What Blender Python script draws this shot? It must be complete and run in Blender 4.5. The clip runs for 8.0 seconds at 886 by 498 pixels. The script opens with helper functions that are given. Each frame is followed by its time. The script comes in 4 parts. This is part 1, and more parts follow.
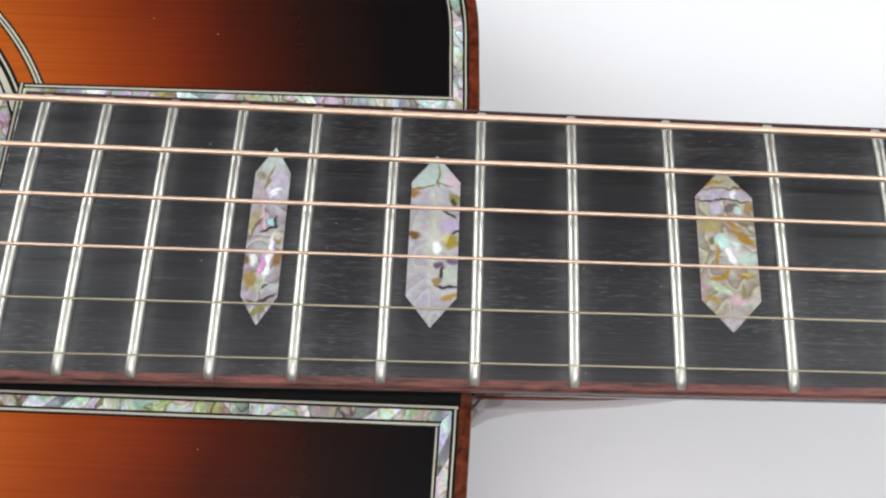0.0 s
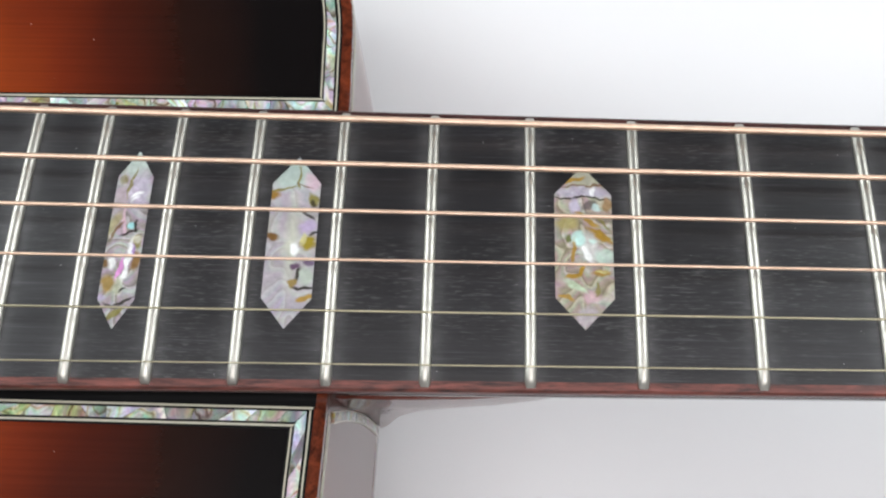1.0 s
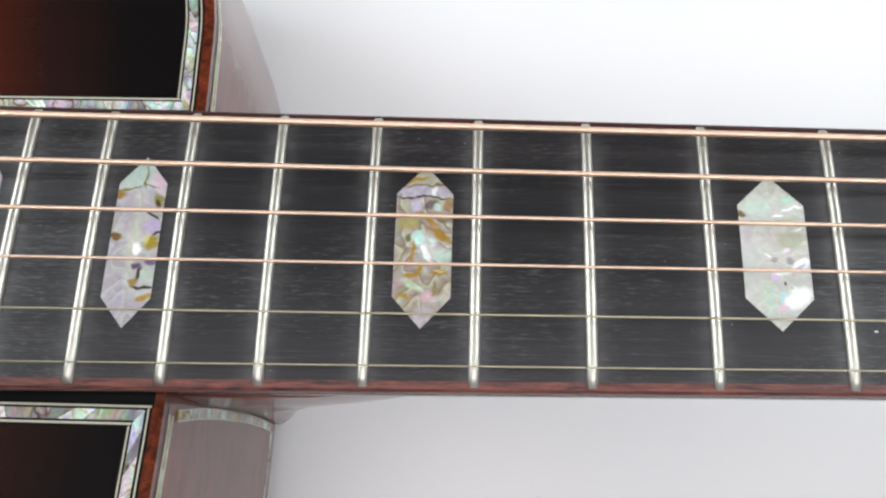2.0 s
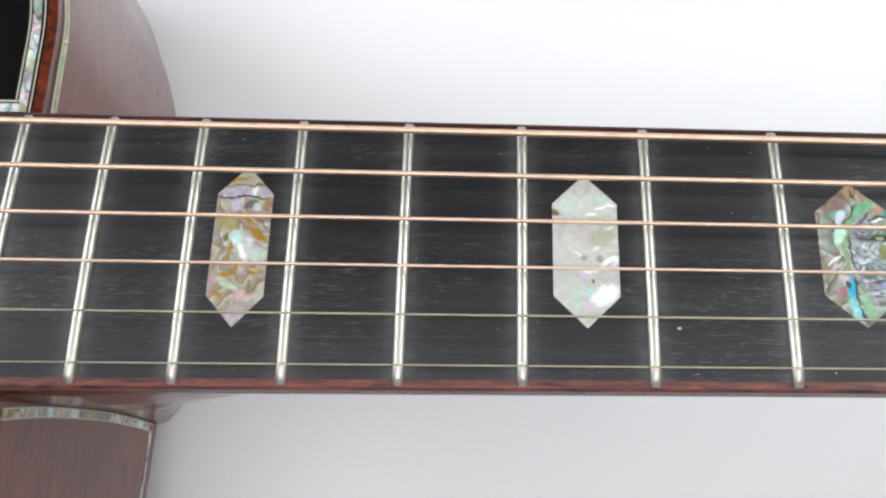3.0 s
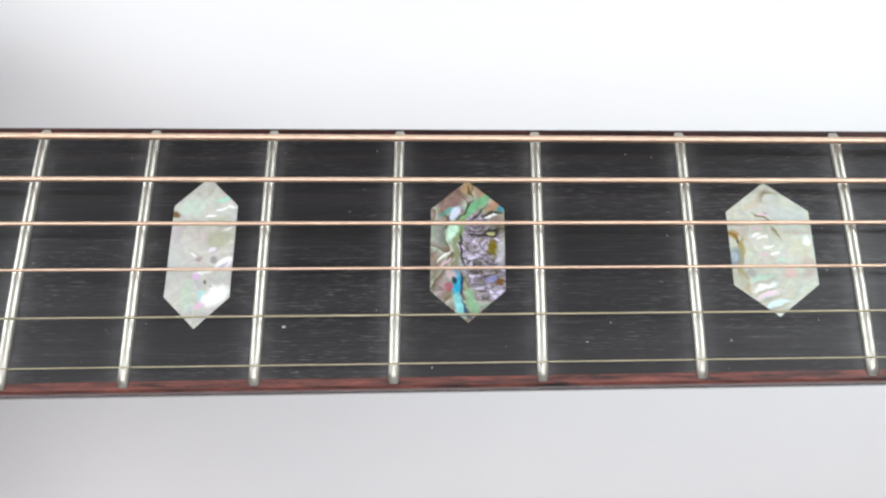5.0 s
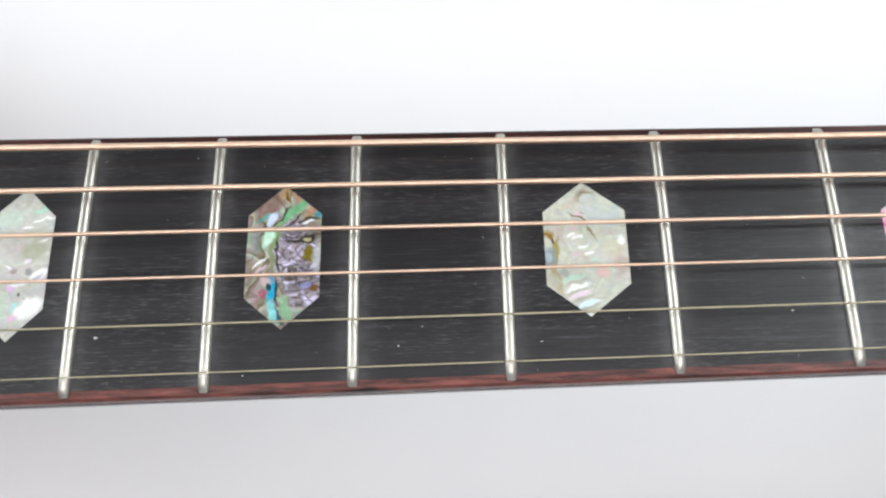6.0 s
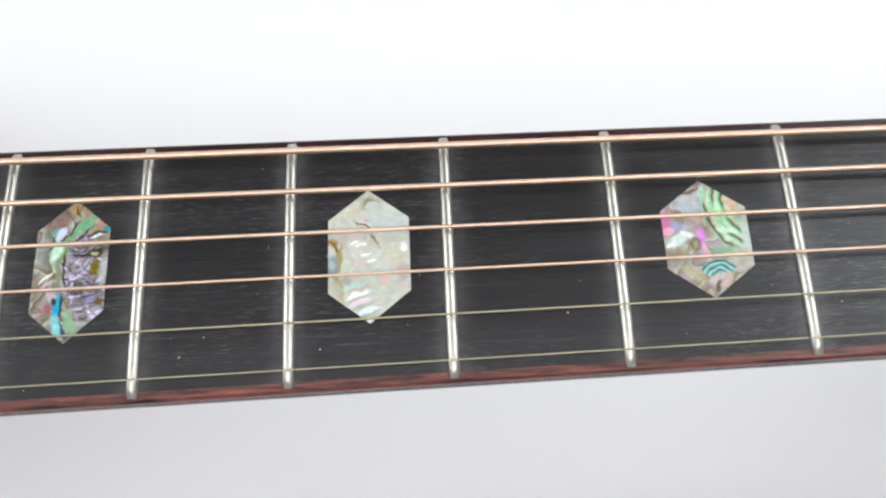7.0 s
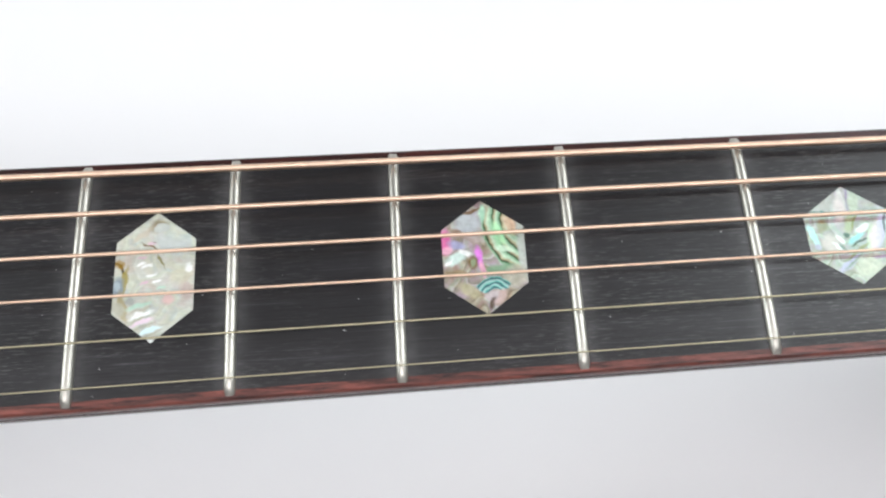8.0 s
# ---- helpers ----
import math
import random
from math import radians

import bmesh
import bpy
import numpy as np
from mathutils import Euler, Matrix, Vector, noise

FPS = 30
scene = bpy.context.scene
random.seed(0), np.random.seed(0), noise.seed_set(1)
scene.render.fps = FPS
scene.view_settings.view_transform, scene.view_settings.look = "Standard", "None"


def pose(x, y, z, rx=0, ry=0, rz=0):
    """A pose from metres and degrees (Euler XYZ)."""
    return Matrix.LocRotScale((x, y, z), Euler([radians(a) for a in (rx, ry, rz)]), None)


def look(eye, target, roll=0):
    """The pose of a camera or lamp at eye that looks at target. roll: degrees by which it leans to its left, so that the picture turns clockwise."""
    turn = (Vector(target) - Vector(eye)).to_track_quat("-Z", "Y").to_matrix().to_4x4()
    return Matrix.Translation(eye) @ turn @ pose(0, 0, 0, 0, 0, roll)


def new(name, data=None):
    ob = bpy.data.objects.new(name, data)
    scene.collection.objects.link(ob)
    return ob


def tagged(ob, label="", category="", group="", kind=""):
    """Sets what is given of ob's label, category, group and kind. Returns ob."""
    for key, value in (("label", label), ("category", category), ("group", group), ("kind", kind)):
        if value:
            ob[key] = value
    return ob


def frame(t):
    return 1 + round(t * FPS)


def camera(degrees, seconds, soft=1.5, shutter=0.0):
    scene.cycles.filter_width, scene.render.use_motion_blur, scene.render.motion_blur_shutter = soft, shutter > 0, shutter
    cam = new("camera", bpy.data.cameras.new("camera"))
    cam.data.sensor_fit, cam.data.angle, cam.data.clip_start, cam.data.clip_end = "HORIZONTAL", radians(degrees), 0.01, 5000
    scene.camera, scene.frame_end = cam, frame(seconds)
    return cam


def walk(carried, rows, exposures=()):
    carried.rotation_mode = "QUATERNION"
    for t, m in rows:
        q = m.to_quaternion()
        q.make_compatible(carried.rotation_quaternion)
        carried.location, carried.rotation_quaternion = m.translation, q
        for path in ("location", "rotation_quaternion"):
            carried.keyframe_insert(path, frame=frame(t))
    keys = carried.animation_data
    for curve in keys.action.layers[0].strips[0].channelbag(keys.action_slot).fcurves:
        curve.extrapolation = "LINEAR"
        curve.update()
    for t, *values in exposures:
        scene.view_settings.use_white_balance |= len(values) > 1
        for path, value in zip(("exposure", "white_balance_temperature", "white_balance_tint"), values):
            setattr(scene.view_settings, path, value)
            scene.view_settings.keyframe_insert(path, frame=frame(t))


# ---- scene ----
# A steel-string guitar lies on its back on white paper. x runs along the neck towards the nut,
# y across it towards the bass strings; x = 0 is the body's end at the fourteenth fret.
cam = camera(52.0, 8.0, 2.3)
PATH = [
    (0, (-0.00297, -0.06116, 0.27053), (-0.00705, 0.01109, 0.08408), -1.10),
    (0.5, (0.01067, -0.06052, 0.27108), (0.0047, 0.011, 0.0844), -3.00),
    (1, (0.02511, -0.05956, 0.27079), (0.01825, 0.0117, 0.08404), -3.99),
    (2.5, (0.07009, -0.05832, 0.27168), (0.06307, 0.01182, 0.08451), -4.28),
    (3, (0.08775, -0.05864, 0.27192), (0.08065, 0.01211, 0.08499), -4.44),
    (3.5, (0.10625, -0.05883, 0.27165), (0.09835, 0.01213, 0.08483), -5.41),
    (4, (0.12476, -0.05919, 0.27126), (0.11619, 0.01207, 0.08458), -6.09),
    (4.5, (0.14101, -0.05943, 0.27116), (0.13412, 0.01281, 0.08479), -4.99),
    (6, (0.18774, -0.05762, 0.2702), (0.18406, 0.01364, 0.08336), -4.32),
    (6.5, (0.20601, -0.05703, 0.27038), (0.20389, 0.01283, 0.08299), -3.96),
    (7, (0.22538, -0.05741, 0.27165), (0.22337, 0.01304, 0.08448), -4.44),
    (7.5, (0.24408, -0.05864, 0.27295), (0.24311, 0.01388, 0.08656), -3.99),
    (8, (0.2621, -0.06125, 0.27441), (0.26404, 0.01365, 0.08898), -2.04),
]
walk(cam, [(t, look(eye, target, roll)) for t, eye, target, roll in PATH])

# ---- light ----
scene.view_settings.exposure = 0.0
world = bpy.data.worlds.new("room_air")
scene.world = world
world.use_nodes = True
world.node_tree.nodes["Background"].inputs[0].default_value = (0.9, 0.95, 1.0, 1)
world.node_tree.nodes["Background"].inputs[1].default_value = 0.05


def area_lamp(name, eye, target, width, height, watts, colour):
    data = bpy.data.lights.new(name, "AREA")
    data.shape, data.size, data.size_y, data.energy, data.color = "RECTANGLE", width, height, watts, colour
    ob = new(name, data)
    ob.matrix_world = look(eye, target)
    return ob


area_lamp("unseen_softbox_light", (-1.28, 0.45, 0.90), (0.10, 0.12, 0.05), 0.6, 1.4, 15.0, (0.91, 0.972, 1.0))
area_lamp("unseen_softbox_light", (1.30, 0.48, 1.10), (0.25, 0.12, 0.05), 0.6, 1.3, 13.7, (0.91, 0.968, 1.0))
# front fill, out of view, added to brighten the paper on the treble side
area_lamp("unseen_softbox_light", (0.15, -0.46, 1.48), (0.15, 0.05, 0.0), 1.6, 1.0, 17.9, (0.985, 0.96, 0.99))

# ---- measures ----
SCALE, JOINT = 0.6452, 0.3578     # string length; the nut's x
ZF, ZT, ZB = 0.118, 0.112, 0.020  # crest of the fingerboard, soundboard, edge of the back at the heel
RADIUS = 0.406                    # arch of the fingerboard
HOLE = -0.151                     # middle of the soundhole
END = -0.0890                     # the fingerboard's end over the soundboard


def fret_x(n):
    return JOINT - SCALE * (1 - 2 ** (-n / 12))


def half_width(x):
    return 0.0220 + (0.02688 - 0.0220) * (JOINT - x) / (0.5 * SCALE)


def arch(y):
    return ZF - (RADIUS - math.sqrt(RADIUS * RADIUS - y * y))


# ---- materials ----
def material(name, roughness=0.5, metal=0.0, coat=0.0):
    m = bpy.data.materials.new(name)
    m.use_nodes = True
    b = m.node_tree.nodes["Principled BSDF"]
    b.inputs["Roughness"].default_value = roughness
    b.inputs["Metallic"].default_value = metal
    b.inputs["Coat Weight"].default_value = coat
    b.inputs["Coat Roughness"].default_value = 0.04
    if coat:
        b.inputs["Specular IOR Level"].default_value = 0.05
    return m, m.node_tree, b


def node(tree, kind, **values):
    n = tree.nodes.new(kind)
    for key, value in values.items():
        n.inputs[key.replace("_", " ")].default_value = value
    return n


def ramp(tree, source, stops):
    n = tree.nodes.new("ShaderNodeValToRGB")
    while len(n.color_ramp.elements) < len(stops):
        n.color_ramp.elements.new(0.5)
    for e, (at, c) in zip(n.color_ramp.elements, stops):
        e.position, e.color = at, (*c, 1)
    tree.links.new(source, n.inputs[0])
    return n.outputs[0]


def coords(tree, stretch, offset=(0, 0, 0), vary=False, turn=(0, 0, 0)):
    """Object coordinates, stretched; vary shifts them for each object."""
    c = tree.nodes.new("ShaderNodeTexCoord").outputs["Object"]
    m = node(tree, "ShaderNodeMapping", Scale=stretch, Location=offset, Rotation=turn)
    tree.links.new(c, m.inputs[0])
    if not vary:
        return m.outputs[0]
    info = tree.nodes.new("ShaderNodeObjectInfo")
    times = tree.nodes.new("ShaderNodeMath")
    times.operation = "MULTIPLY"
    times.inputs[1].default_value = 37.0
    tree.links.new(info.outputs["Random"], times.inputs[0])
    add = tree.nodes.new("ShaderNodeVectorMath")
    add.operation = "ADD"
    tree.links.new(m.outputs[0], add.inputs[0])
    tree.links.new(times.outputs[0], add.inputs[1])
    return add.outputs[0]


def noise_of(tree, vector, scale, detail=4.0, rough=0.55, distortion=0.0):
    n = node(tree, "ShaderNodeTexNoise", Scale=scale, Detail=detail, Roughness=rough, Distortion=distortion)
    tree.links.new(vector, n.inputs["Vector"])
    return n.outputs["Fac"]


def mixed(tree, mode, factor, a, b):
    n = tree.nodes.new("ShaderNodeMix")
    n.data_type, n.blend_type = "RGBA", mode
    for socket, value in ((n.inputs[0], factor), (n.inputs[6], a), (n.inputs[7], b)):
        if isinstance(value, bpy.types.NodeSocket):
            tree.links.new(value, socket)
        else:
            socket.default_value = value
    return n.outputs[2]


def bumped(tree, shader, height, strength, distance):
    n = node(tree, "ShaderNodeBump", Strength=strength, Distance=distance)
    tree.links.new(height, n.inputs["Height"])
    tree.links.new(n.outputs[0], shader.inputs["Normal"])


def fret_glow(t):
    """Pale glow of each fret, painted into the wood's colour, uneven along it."""
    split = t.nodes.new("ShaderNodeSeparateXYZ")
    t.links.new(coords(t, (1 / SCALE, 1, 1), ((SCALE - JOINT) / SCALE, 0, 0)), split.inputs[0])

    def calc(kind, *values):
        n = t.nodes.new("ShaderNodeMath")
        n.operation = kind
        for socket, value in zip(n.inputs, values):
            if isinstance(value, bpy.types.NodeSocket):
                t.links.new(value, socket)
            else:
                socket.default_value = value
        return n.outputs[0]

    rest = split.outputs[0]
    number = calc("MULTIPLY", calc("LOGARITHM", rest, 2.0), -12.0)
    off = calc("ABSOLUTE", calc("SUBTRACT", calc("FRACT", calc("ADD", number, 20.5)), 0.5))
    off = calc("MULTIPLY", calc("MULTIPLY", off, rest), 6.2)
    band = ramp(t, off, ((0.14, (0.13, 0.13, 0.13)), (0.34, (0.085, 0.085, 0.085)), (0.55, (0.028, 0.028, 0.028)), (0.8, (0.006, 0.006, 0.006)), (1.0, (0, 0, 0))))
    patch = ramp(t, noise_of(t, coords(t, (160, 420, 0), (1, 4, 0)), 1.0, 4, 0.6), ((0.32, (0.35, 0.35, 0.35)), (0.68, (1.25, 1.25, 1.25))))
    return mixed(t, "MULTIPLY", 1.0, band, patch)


def ebony():
    m, t, b = material("ebony", 0.36)
    fine = noise_of(t, coords(t, (60, 2600, 300)), 1.0, 3, 0.6)
    broad = noise_of(t, coords(t, (9, 140, 60)), 1.0, 4, 0.6)
    dark = ramp(t, broad, ((0.3, (0.0095, 0.0090, 0.0098)), (0.75, (0.0210, 0.0200, 0.0220))))
    pore = ramp(t, fine, ((0.30, (0.40, 0.40, 0.40)), (0.45, (0.9, 0.9, 0.9)), (0.60, (1.1, 1.1, 1.1)), (0.72, (3.2, 3.2, 3.3))))
    streak = ramp(t, noise_of(t, coords(t, (420, 5200, 300), (3, 5, 0)), 1.0, 2, 0.5), ((0.57, (0, 0, 0)), (0.69, (0.15, 0.15, 0.15))))
    where = ramp(t, noise_of(t, coords(t, (26, 60, 0), (9, 2, 0)), 1.0, 2), ((0.42, (0.10, 0.10, 0.10)), (0.60, (1, 1, 1))))
    body = mixed(t, "MULTIPLY", 1.0, dark, pore)
    body = mixed(t, "MIX", mixed(t, "MULTIPLY", 1.0, streak, where), body, (0.45, 0.44, 0.43, 1))
    t.links.new(mixed(t, "MIX", fret_glow(t), body, (0.42, 0.42, 0.42, 1)), b.inputs["Base Color"])
    rough = ramp(t, fine, ((0.3, (0.44, 0.44, 0.44)), (0.7, (0.28, 0.28, 0.28))))
    t.links.new(rough, b.inputs["Roughness"])
    bumped(t, b, fine, 0.10, 0.0001)
    return m


def wood(name, light, dark, stretch, roughness=0.3, coat=0.0, bands=1.0, sheen=0.04):
    """Streaked wood whose grain runs where the stretch is smallest."""
    m, t, b = material(name, roughness, 0.0, coat)
    b.inputs["Coat Roughness"].default_value = sheen
    broad = noise_of(t, coords(t, stretch), bands, 5, 0.6, 0.6)
    fine = noise_of(t, coords(t, tuple(6 * s for s in stretch)), 1.0, 3, 0.6)
    base = ramp(t, broad, ((0.30, dark), (0.70, light)))
    pore = ramp(t, fine, ((0.32, (0.5, 0.45, 0.42)), (0.5, (1, 1, 1))))
    t.links.new(mixed(t, "MULTIPLY", 0.8, base, pore), b.inputs["Base Color"])
    if not coat:
        bumped(t, b, fine, 0.2, 0.0001)
    return m


def sunburst():
    """Spruce under a sunburst finish: amber in the middle, black towards the rim."""
    m, t, b = material("sunburst_lacquer", 0.30, 0.0, 1.0)
    place = coords(t, (3.6, 4.68, 0), (0.936, 0.027, 0))
    length = t.nodes.new("ShaderNodeVectorMath")
    length.operation = "LENGTH"
    t.links.new(place, length.inputs[0])
    mist = noise_of(t, coords(t, (30, 30, 30)), 1.0, 2)
    far = t.nodes.new("ShaderNodeMath")
    far.operation = "MULTIPLY_ADD"
    far.inputs[1].default_value = 0.07
    t.links.new(mist, far.inputs[0])
    t.links.new(length.outputs["Value"], far.inputs[2])
    burst = ramp(t, far.outputs[0], ((0.50, (0.58, 0.165, 0.012)), (0.67, (0.40, 0.082, 0.009)), (0.725, (0.27, 0.042, 0.006)), (0.785, (0.15, 0.020, 0.005)),
                                     (0.83, (0.060, 0.0095, 0.004)), (0.88, (0.017, 0.006, 0.004)), (0.94, (0.0045, 0.0035, 0.0035))))
    grain = noise_of(t, coords(t, (14, 1500, 0)), 1.0, 3, 0.6)
    lines = ramp(t, grain, ((0.3, (0.55, 0.50, 0.45)), (0.6, (1, 1, 1))))
    t.links.new(mixed(t, "MULTIPLY", 0.45, burst, lines), b.inputs["Base Color"])
    return m


MIXED = ((0.50, 0.50, 0.52), (0.36, 0.54, 0.50), (0.62, 0.50, 0.60), (0.60, 0.60, 0.50), (0.42, 0.32, 0.14))
GOLD, OLIVE, BROWN, DARK = (0.46, 0.29, 0.08), (0.28, 0.25, 0.09), (0.20, 0.11, 0.04), (0.035, 0.030, 0.025)
MINT, GREEN, TEAL = (0.62, 0.84, 0.72), (0.24, 0.52, 0.30), (0.12, 0.42, 0.40)
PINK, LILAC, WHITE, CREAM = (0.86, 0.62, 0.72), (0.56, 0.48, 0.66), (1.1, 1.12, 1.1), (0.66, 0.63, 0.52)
MAUVE, CYAN = (0.40, 0.30, 0.32), (0.50, 0.90, 0.92)


def shell(name, tints, scale=220.0, veins=0.6, layers=5.0, tone=0.6):
    """Abalone in small pieces, each from another spot: cloudy pastel layers and dark growth lines."""
    m, t, b = material(name, 0.14)
    at = coords(t, (scale, scale * 0.8, scale), vary=True)
    warp = node(t, "ShaderNodeTexNoise", Scale=0.6, Detail=2.0)
    t.links.new(at, warp.inputs["Vector"])
    bend = t.nodes.new("ShaderNodeVectorMath")
    bend.operation = "MULTIPLY_ADD"
    bend.inputs[1].default_value = (2.0, 2.0, 2.0)
    t.links.new(warp.outputs["Color"], bend.inputs[0])
    t.links.new(at, bend.inputs[2])
    vector = bend.outputs[0]
    hue = noise_of(t, vector, 0.45, 2, 0.5, 0.3)
    n = len(tints)
    base = ramp(t, hue, [(0.32 + 0.36 * i / (n - 1), tuple(0.66 * v for v in c)) for i, c in enumerate(tints)])
    glow = noise_of(t, vector, 0.9, 3, 0.55, 0.5)
    # growth layers: the contours of a bent field, each passing through the shell's colours
    field = noise_of(t, vector, 0.42, 1.5, 0.45, 0.4)
    times = t.nodes.new("ShaderNodeMath")
    times.operation, times.inputs[1].default_value = "MULTIPLY", layers * 2.2
    t.links.new(field, times.inputs[0])
    part_of = t.nodes.new("ShaderNodeMath")
    part_of.operation = "FRACT"
    t.links.new(times.outputs[0], part_of.inputs[0])
    layer = ramp(t, part_of.outputs[0], ((0.0, (0.30, 0.25, 0.13)), (0.10, (0.44, 0.42, 0.30)), (0.28, (0.36, 0.52, 0.42)), (0.45, (0.46, 0.50, 0.50)), (0.58, (0.52, 0.43, 0.50)), (0.74, (0.38, 0.36, 0.46)), (0.90, (0.52, 0.50, 0.44)), (1.0, (0.36, 0.27, 0.12))))
    base = mixed(t, "MIX", tone, base, layer)
    # the nacre's sheen and flashes, multiplied into the base colour
    sheen = ramp(t, glow, ((0.34, (0.70, 0.71, 0.70)), (0.46, (0.96, 0.97, 0.95)), (0.56, (1.25, 1.25, 1.22)), (0.62, (1.55, 1.54, 1.5)), (0.68, (1.05, 1.28, 1.16))))
    flash = ramp(t, noise_of(t, vector, 3.1, 3, 0.6, 1.2), ((0.32, (0.78, 0.78, 0.79)), (0.48, (1, 1, 1)), (0.60, (1.2, 1.2, 1.2)), (0.68, (1.6, 1.6, 1.6))))
    base = mixed(t, "MULTIPLY", 0.9, base, flash)
    base = mixed(t, "MULTIPLY", 0.85, base, sheen)
    where = noise_of(t, vector, 0.35, 1)
    line = ramp(t, part_of.outputs[0], ((0.0, (1, 1, 1)), (0.05, (0.7, 0.7, 0.7)), (0.14, (0, 0, 0)), (0.93, (0, 0, 0)), (1.0, (1, 1, 1))))
    mask = ramp(t, where, ((0.42, (0.15 * veins,) * 3), (0.56, (veins, veins, veins))))
    base = mixed(t, "MIX", mixed(t, "MULTIPLY", 1.0, line, mask), base, (0.030, 0.024, 0.014, 1))
    info = t.nodes.new("ShaderNodeObjectInfo").outputs["Random"]
    base = mixed(t, "MULTIPLY", 1.0, base, ramp(t, info, ((0.0, (0.5, 0.5, 0.52)), (0.3, (1.1, 1.1, 1.08)), (0.5, (0.75, 0.68, 0.45)), (0.7, (1.15, 1.35, 1.35)), (0.85, (1.5, 1.55, 1.5)), (1.0, (0.8, 0.7, 0.85)))))
    rich = node(t, "ShaderNodeHueSaturation", Saturation=1.2)
    drift = t.nodes.new("ShaderNodeMapRange")
    drift.inputs["From Min"].default_value, drift.inputs["From Max"].default_value = 0.3, 0.7
    drift.inputs["To Min"].default_value, drift.inputs["To Max"].default_value = 0.45, 0.54
    t.links.new(noise_of(t, at, 0.55, 2), drift.inputs["Value"])
    t.links.new(drift.outputs[0], rich.inputs["Hue"])
    deep = ramp(t, noise_of(t, vector, 0.5, 2, 0.5), ((0.34, (0.58, 0.58, 0.60)), (0.5, (1, 1, 1)), (0.66, (1.3, 1.3, 1.28))))
    base = mixed(t, "MULTIPLY", tone, base, deep)
    # the play of colours of the nacre
    play = node(t, "ShaderNodeTexNoise", Scale=1.3, Detail=2.0, Distortion=0.8)
    t.links.new(vector, play.inputs["Vector"])
    spread_of = t.nodes.new("ShaderNodeVectorMath")
    spread_of.operation = "MULTIPLY_ADD"
    spread_of.inputs[1].default_value, spread_of.inputs[2].default_value = (2.0, 2.0, 2.0), (-0.48, -0.48, -0.48)
    t.links.new(play.outputs["Color"], spread_of.inputs[0])
    base = mixed(t, "OVERLAY", 0.06 + 0.20 * tone, base, spread_of.outputs[0])
    t.links.new(base, rich.inputs["Color"])
    base = rich.outputs[0]
    t.links.new(base, b.inputs["Base Color"])
    b.inputs["Thin Film Thickness"].default_value = 420.0
    b.inputs["Thin Film IOR"].default_value = 1.6
    b.inputs["IOR"].default_value = 1.7
    bumped(t, b, glow, 0.35, 0.0005)
    return m


